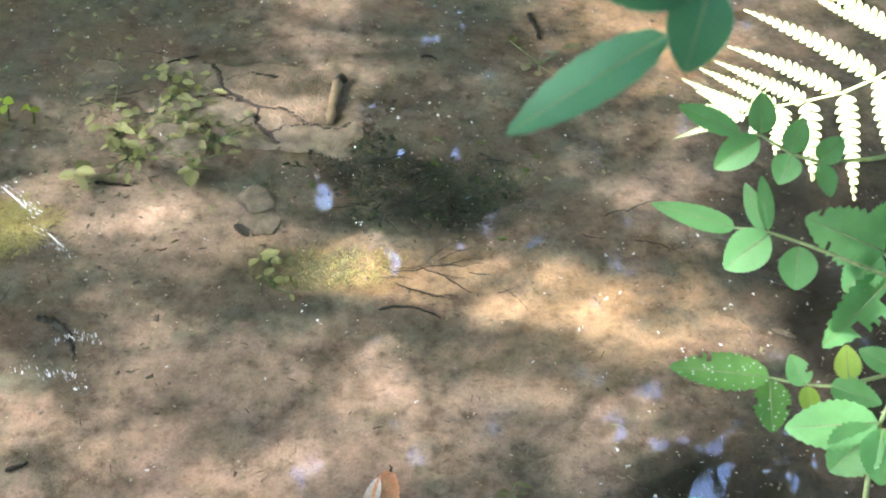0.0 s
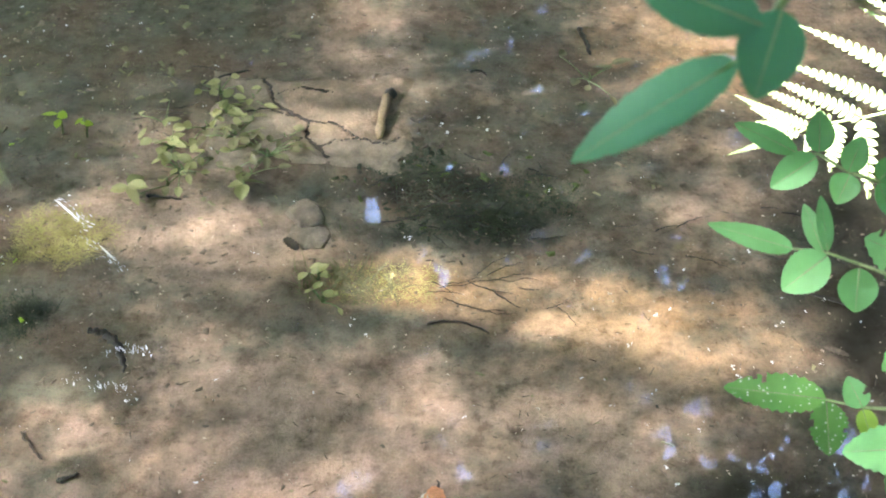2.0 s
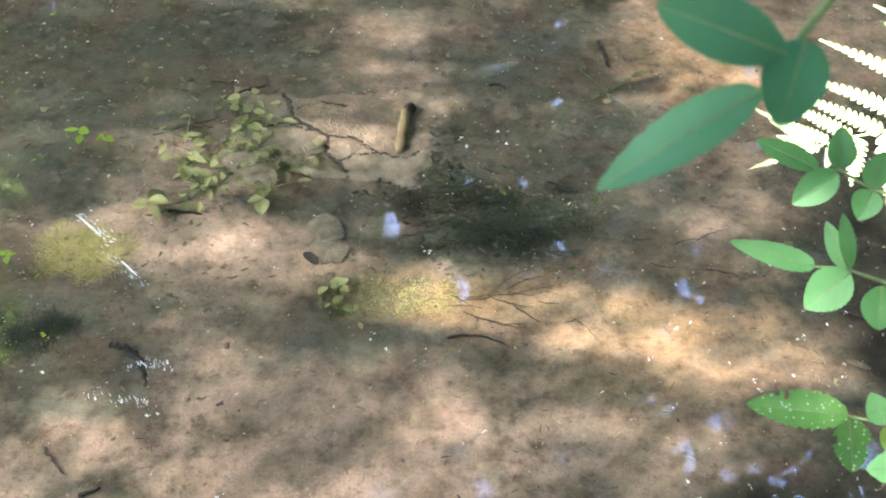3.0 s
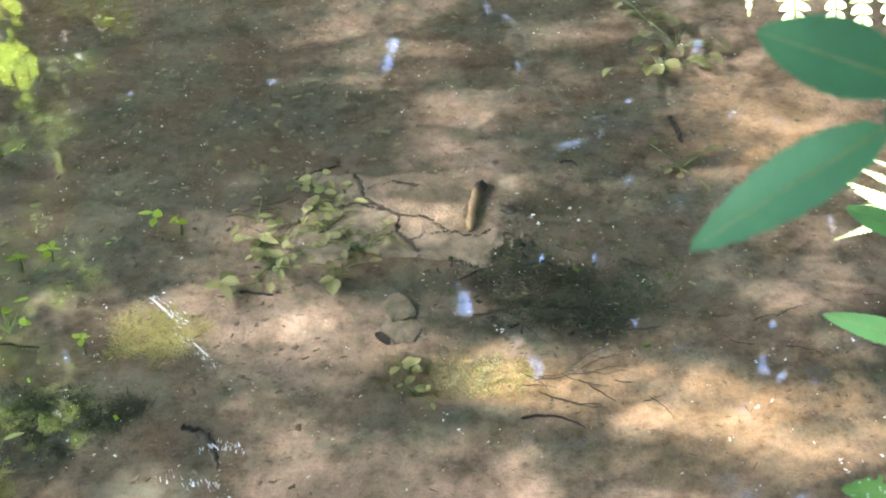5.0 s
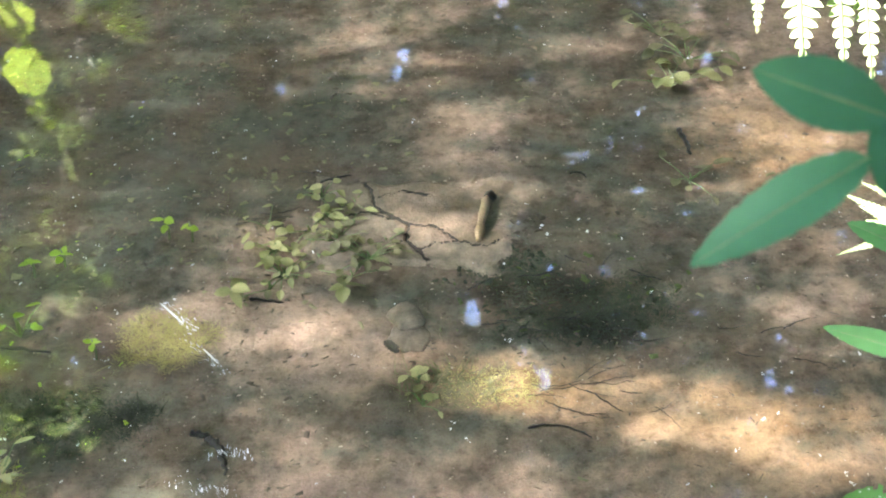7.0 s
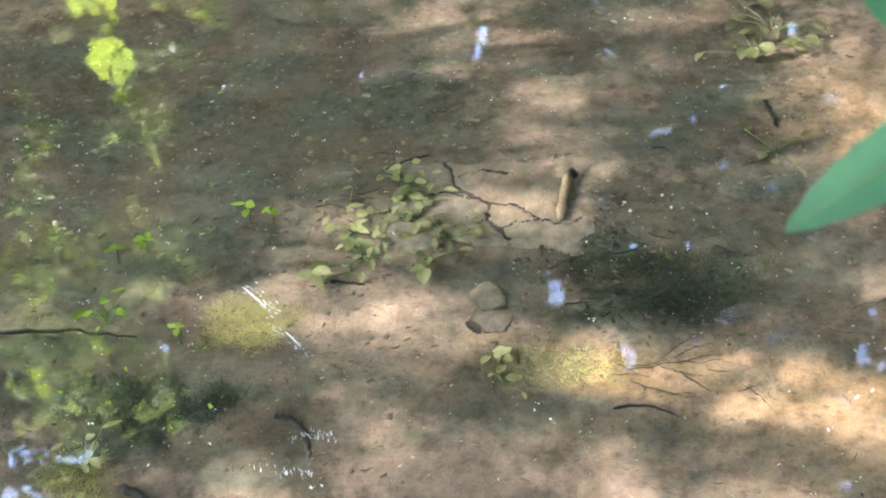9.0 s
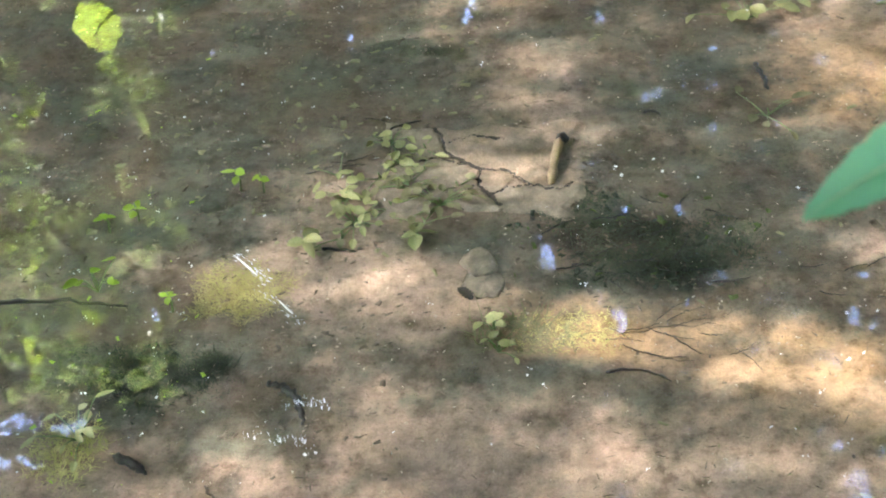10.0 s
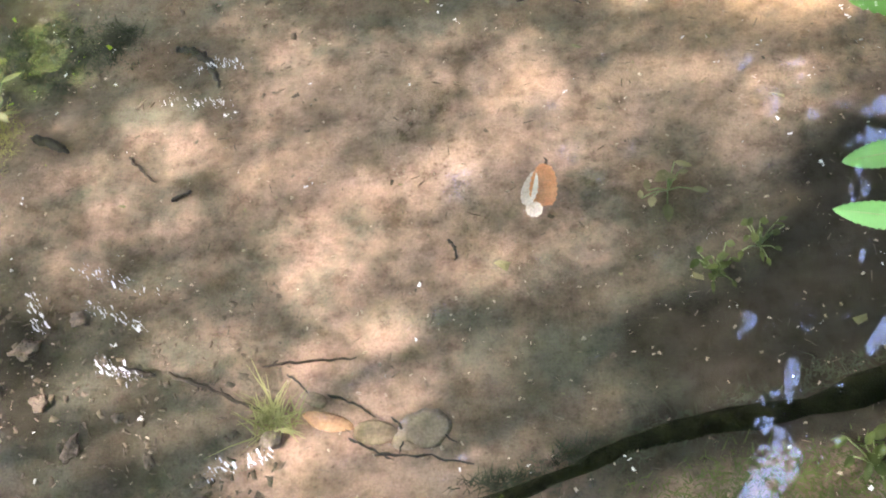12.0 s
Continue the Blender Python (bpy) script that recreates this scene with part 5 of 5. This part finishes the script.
# cracks in the mud round the stones, drawn as added thin dark rods
for k, (x0, y0, x1, y1, sag) in enumerate([(-0.275, 0.862, -0.262, 0.80, 0.012), (-0.20, 0.868, -0.175, 0.812, -0.014), (-0.375, 0.905, -0.30, 0.862, 0.006), (-0.44, 0.945, -0.40, 0.90, 0.004), (-0.34, 0.83, -0.27, 0.79, 0.0), (-0.30, 0.80, -0.15, 0.775, 0.006)]):
    stick("rootlet", "thin dark line drawn for a mud crack at the shore", (x0, y0), (x1, y1), 0.0024, 0.0012, WET_WOOD, 60 + k, sag, 0.003)


stick("twig", "tiny dark curved twig on sand", (0.02, 2.515), (0.06, 2.50), 0.004, 0.003, WET_WOOD, 41, 0.012)


def rootlets(places, label, r0, seed):
    for k, (x0, y0, x1, y1) in enumerate(places):
        stick("rootlet", label, (x0, y0), (x1, y1), r0, r0 * 0.4, WET_WOOD, seed + k, 0.08 * math.hypot(x1 - x0, y1 - y0) * (-1) ** k, 0.004)


rng_r = random.Random(17)


def strewn(n, x0, x1, y0, y1, reach):
    out = []
    for _ in range(n):
        x, y, a, r = rng_r.uniform(x0, x1), rng_r.uniform(y0, y1), rng_r.gauss(0, 0.45), reach * rng_r.uniform(0.4, 1.0)
        out.append((x, y, x + r * math.cos(a), y + r * math.sin(a)))
    return out


rootlets(strewn(11, -0.06, 0.20, 1.74, 1.83, 0.10), "fine dark rootlet at the sand patch edge", 0.0010, 100)
rootlets(strewn(20, -0.20, 0.18, 1.92, 2.22, 0.10), "fine dark rootlet among moss", 0.0018, 130)
rootlets(strewn(12, -0.75, -0.45, 2.1, 2.5, 0.08), "fine dark rootlet among water plants", 0.0014, 160)
rootlets(strewn(10, 0.3, 0.75, 1.85, 2.1, 0.10), "fine dark rootlet on silt", 0.0014, 180)


def scrap(name, label, a, b, width, material, z, seed, fold=0.3):
    """A curled scrap of leaf or bark."""
    rng = random.Random(seed)
    a3, b3 = Vector((*a, z)), Vector((*b, z))
    m = aim_x((0, 0, 0), b3 - a3, (rng.uniform(-0.3, 0.3), rng.uniform(-0.3, 0.3), 1))
    ob = part(name, leaf_grid(bmesh.new(), (b3 - a3).length, width, m, 12, 4, fold, 0.03, 0.35, 0.6, 0.5), material)
    ob.location = a3
    return tagged(ob, label, "scrap", "scraps of leaf")


scrap("leaf_scrap", "dark rotten leaf scrap on silt", (-0.35, 1.912), (-0.318, 1.878), 0.022, WET_WOOD, 0.008, 1)
scrap("leaf_scrap", "white curled strip floating beside algae", (-0.823, 1.957), (-0.755, 1.895), 0.006, FLUFF, WATER_Z + 0.002, 2)
scrap("leaf_scrap", "thin white strip floating beside algae", (-0.70, 1.825), (-0.66, 1.785), 0.004, FLUFF, WATER_Z + 0.002, 3)
scrap("leaf_scrap", "dark narrow leaf scrap on sand", (0.70, 1.80), (0.80, 1.765), 0.018, WET_WOOD, 0.01, 6)
scrap("leaf_scrap", "brown leaf scrap at the patch edge", (0.70, 1.66), (0.745, 1.64), 0.012, LITTER, 0.012, 7)


def stone(x, y, rx, ry, rz, material, seed, label, turn=0.0, rough=0.28):
    ob = part("stone", rock_bm(rx, ry, rz, seed, None, rough), material)
    ob.matrix_basis = pose(x, y, bed_height(x, y) + rz * 0.3, 0, 0, turn)
    return tagged(ob, label, "stone", "stones on the stream bed")


stone(-0.228, 0.838, 0.043, 0.032, 0.010, GREY_STONE, 1, "flat grey stone half sunk in sand", 20, 0.4)
stone(-0.372, 0.862, 0.038, 0.016, 0.006, OCHRE_STONE, 2, "long orange stone beside grass", -18)
stone(-0.300, 0.838, 0.032, 0.02, 0.006, TAN_STONE, 3, "small tan stone half sunk in sand", -10)
stone(-0.395, 0.90, 0.024, 0.011, 0.005, TAN_STONE, 4, "small yellow stone beside the grass", -25)
stone(-0.46, 0.835, 0.018, 0.014, 0.012, GREY_STONE, 5, "small grey pebble beside grass")
stone(-0.315, 1.995, 0.036, 0.045, 0.008, SILT_STONE, 6, "pale stone coated with silt", 10)
stone(-0.30, 1.935, 0.04, 0.045, 0.004, SILT_STONE, 7, "flat grey stone coated with silt", 30)
# lumps of wet mud, built like flattened stones
for k, (x, y, s) in enumerate([(-0.79, 1.06, 0.03), (-0.86, 1.0, 0.045), (-0.74, 0.98, 0.022), (-0.93, 1.08, 0.032), (-0.82, 0.90, 0.03), (-0.70, 0.88, 0.02), (-0.90, 0.92, 0.03), (-0.76, 0.82, 0.035), (-0.64, 0.80, 0.02), (-0.98, 0.98, 0.04), (-0.56, 0.77, 0.02)]):
    stone(x, y, s * 0.55, s * 0.4, s * 0.1, SHORE_MUD, 20 + k, "dark wet mud lump on the shore", 37 * k, 0.75)

# the fallen leaf: an orange blade with its pale half folded over
fallen = empty("fallen_leaf", (-0.030, 1.228, WATER_Z + 0.003), "folded orange and cream fallen leaf on the water", "leaf")
bm = leaf_grid(bmesh.new(), 0.084, 0.046, aim_x((0.003, -0.036, 0.002), (0.015, 0.047, 0.007), (0.3, -0.25, 1)), 16, 8, 0.10, 0.05, 0.10, 0.55, 0.36, 1.0)
part("blade", bm, FALLEN, fallen, "salmon orange blade")
bm = leaf_grid(bmesh.new(), 0.070, 0.028, aim_x((-0.005, 0.030, 0.008), (-0.020, -0.034, 0.012), (-0.3, -0.3, 1)), 14, 8, 0.12, 0.05, 0.12, 0.55, 0.6, 1.0)
part("folded_half", bm, FALLEN_PALE, fallen, "cream underside folded over")
bm = leaf_grid(bmesh.new(), 0.030, 0.026, aim_x((-0.021, -0.032, 0.002), (0.002, -0.050, 0.003), (-0.1, -0.3, 1)), 8, 6, 0.1, 0.05, 0.15, 0.5, 0.5)
part("torn_flap", bm, FALLEN_PALE, fallen, "torn cream flap")
part("stalk", tube_bm([(0.014, 0.044, 0.006), (0.016, 0.050, 0.008), (0.012, 0.056, 0.008)], [0.0028, 0.0022, 0.0014], 6), TWIG, fallen)


# ---- loose bits: seed fluff on the water, grit and litter on the bed ----
def flecks(name, label, places, size, z, material, seed, flat=0.3, category="", turns=None, slim=(0.3, 1.0)):
    """Many small bent chips as one mesh."""
    rng = np.random.default_rng(seed)
    verts, quads = [], []
    for num, (x, y) in enumerate(places):
        s = size * (0.3 + 1.3 * rng.uniform() ** 2.2)
        a = rng.uniform(0, 6.28) if turns is None else turns[num] + rng.normal() * 0.22
        e = rng.uniform(*slim)
        h = z if z is not None else bed_height(x, y) + 0.0005
        c, sn = math.cos(a), math.sin(a)
        i = len(verts)
        for u, v, w in ((-1, -0.6, 0), (1, rng.uniform(-1.1, 0.0), 0), (0.8, rng.uniform(0.2, 1.1), 0), (-0.7, rng.uniform(0.1, 0.9), 0), (-0.5, -0.2, 1), (0.5, -0.25, 1), (0.4, 0.3, 1), (-0.4, 0.25, 1)):
            u, v = u * s, v * s * e
            verts.append((x + u * c - v * sn, y + u * sn + v * c, h + w * s * flat))
        quads += [(i + 4, i + 5, i + 6, i + 7)] + [(i + k, i + (k + 1) % 4, i + 4 + (k + 1) % 4, i + 4 + k) for k in range(4)]
    o = new(name, np_mesh(name, verts, quads, material))
    return tagged(o, label, category or name.replace("_", " "), kind="stuff")


def along(x0, y0, x1, y1, n, seed, spread=0.008):
    rng = np.random.default_rng(seed)
    t = rng.uniform(0, 1, (n, 1))
    return np.array([[x0, y0]]) * (1 - t) + np.array([[x1, y1]]) * t + rng.normal(size=(n, 2)) * spread


def scatter(n, seed, x0=-2.0, x1=1.4, y0=0.6, y1=3.9):
    rng = np.random.default_rng(seed)
    return np.stack([rng.uniform(x0, x1, n), rng.uniform(y0, y1, n)], 1)


def clots(places, seed):
    """Each place becomes one to five chips close together."""
    rng = np.random.default_rng(seed)
    out = []
    for p in places:
        for k in range(1 + int(4.5 * rng.uniform() ** 2.5)):
            out.append(p + rng.normal(size=2) * 0.0028 * min(k, 2))
    return out


# floating seed fluff, its number raised to suggest small white glints
flecks("seed_fluff", "white seed fluff floating on the water", clots(scatter(430, 21), 1), 0.0031, WATER_Z + 0.001, FLUFF, 1, 0.2, "floating debris")
flecks("fibres", "fine dark rotten fibres on the stream bed", scatter(5200, 61), 0.0075, None, LITTER, 13, 0.12, "litter", None, (0.06, 0.16))
flecks("fibres", "pale bleached fibres on the stream bed", scatter(2200, 62), 0.0060, None, BROWN_LITTER, 14, 0.12, "litter", None, (0.08, 0.2))
flecks("grit", "pale grit strewn on the stream bed", scatter(8000, 22), 0.0028, None, GRIT, 2, 0.5, "grit")
flecks("leaf_litter", "dark bits of rotten leaf on the stream bed", scatter(1700, 23), 0.0042, None, LITTER, 3, 0.15, "litter")
flecks("sunken_leaves", "olive sunken leaf scraps on the stream bed", np.concatenate([scatter(260, 24, -1.6, -0.35, 1.95, 3.0), scatter(160, 25)]), 0.010, None, DULL_LEAF, 4, 0.12, "leaf litter")
flecks("leaf_litter", "dark leaf scraps and crumbs near the banks", np.concatenate([scatter(2400, 26, -1.7, -0.45, 1.5, 3.4), scatter(500, 27, -0.3, 0.25, 1.85, 2.45), scatter(800, 28, -1.1, -0.45, 0.65, 1.12)]), 0.0062, None, LITTER, 5, 0.2, "litter")
# streaks on the water: a little foam, mostly painted sky glints on ripples
FOAM_GLINTS = [(-0.80, 1.14, -0.64, 1.08), (-0.77, 1.07, -0.66, 1.02), (-0.86, 1.10, -0.83, 1.02), (-0.73, 0.96, -0.67, 0.93), (-0.54, 0.76, -0.45, 0.79), (-0.68, 1.48, -0.56, 1.46), (-0.63, 1.55, -0.54, 1.56), (-0.82, 1.96, -0.73, 1.88), (-0.75, 1.86, -0.64, 1.76)]
flecks("leaf_litter", "brown leaf crumbs on the far silt", np.concatenate([scatter(420, 51, -1.9, -0.4, 1.9, 3.5), scatter(260, 52, -0.4, 0.9, 2.1, 3.5)]), 0.0095, None, BROWN_LITTER, 12, 0.25, "litter")
flecks("foam", "pale foam streaks and painted sky glints on the water", np.concatenate([along(*e, 60, 40 + k, 0.007) for k, e in enumerate(FOAM_GLINTS)]), 0.0042, WATER_Z + 0.001, FOAM_GLINT_MAT, 6, 0.06, "foam",
       np.repeat([math.atan2(e[1] + e[3], e[0] + e[2]) if k < 7 else math.atan2(e[3] - e[1], e[2] - e[0]) for k, e in enumerate(FOAM_GLINTS)], 60), (0.15, 0.45))
flecks("leaf_litter", "dark crumbs round the broken branch", np.concatenate([scatter(110, 31, -0.30, -0.06, 2.17, 2.27), scatter(60, 32, -0.14, -0.04, 2.22, 2.36)]), 0.009, None, LITTER, 7, 0.35, "litter")
# lime flecks laid on the water as painted reflections of sunlit leaves
flecks("floating_leaflets", "lime flecks standing in for mirrored sunlit leaves", np.concatenate([scatter(34, 33, -1.75, -0.9, 1.75, 2.7), scatter(26, 34, -1.4, -0.8, 1.35, 1.8)]), 0.0055, WATER_Z + 0.001, LIME, 8, 0.15, "floating leaves")
# extra white flecks that paint bright glints on the surface
flecks("seed_fluff", "white flecks standing in for glints on the water", clots(np.concatenate([scatter(110, 35, -1.6, -0.75, 1.4, 2.6), scatter(40, 36, 0.25, 0.9, 1.2, 1.9)]), 2), 0.0028, WATER_Z + 0.001, FLUFF, 9, 0.2, "floating debris")
flecks("sunken_leaves", "blackened sunken leaves on the moss mat", np.concatenate([scatter(170, 41, -0.18, 0.22, 1.93, 2.16), scatter(80, 42, -0.28, 0.0, 2.1, 2.24)]), 0.008, None, DARK_MOSS, 10, 0.35, "leaf litter")
flecks("sunken_leaves", "olive sunken leaves on the moss mat", scatter(60, 43, -0.25, 0.28, 1.9, 2.22), 0.009, None, SHADE_TINTED_LEAF, 11, 0.3, "leaf litter")
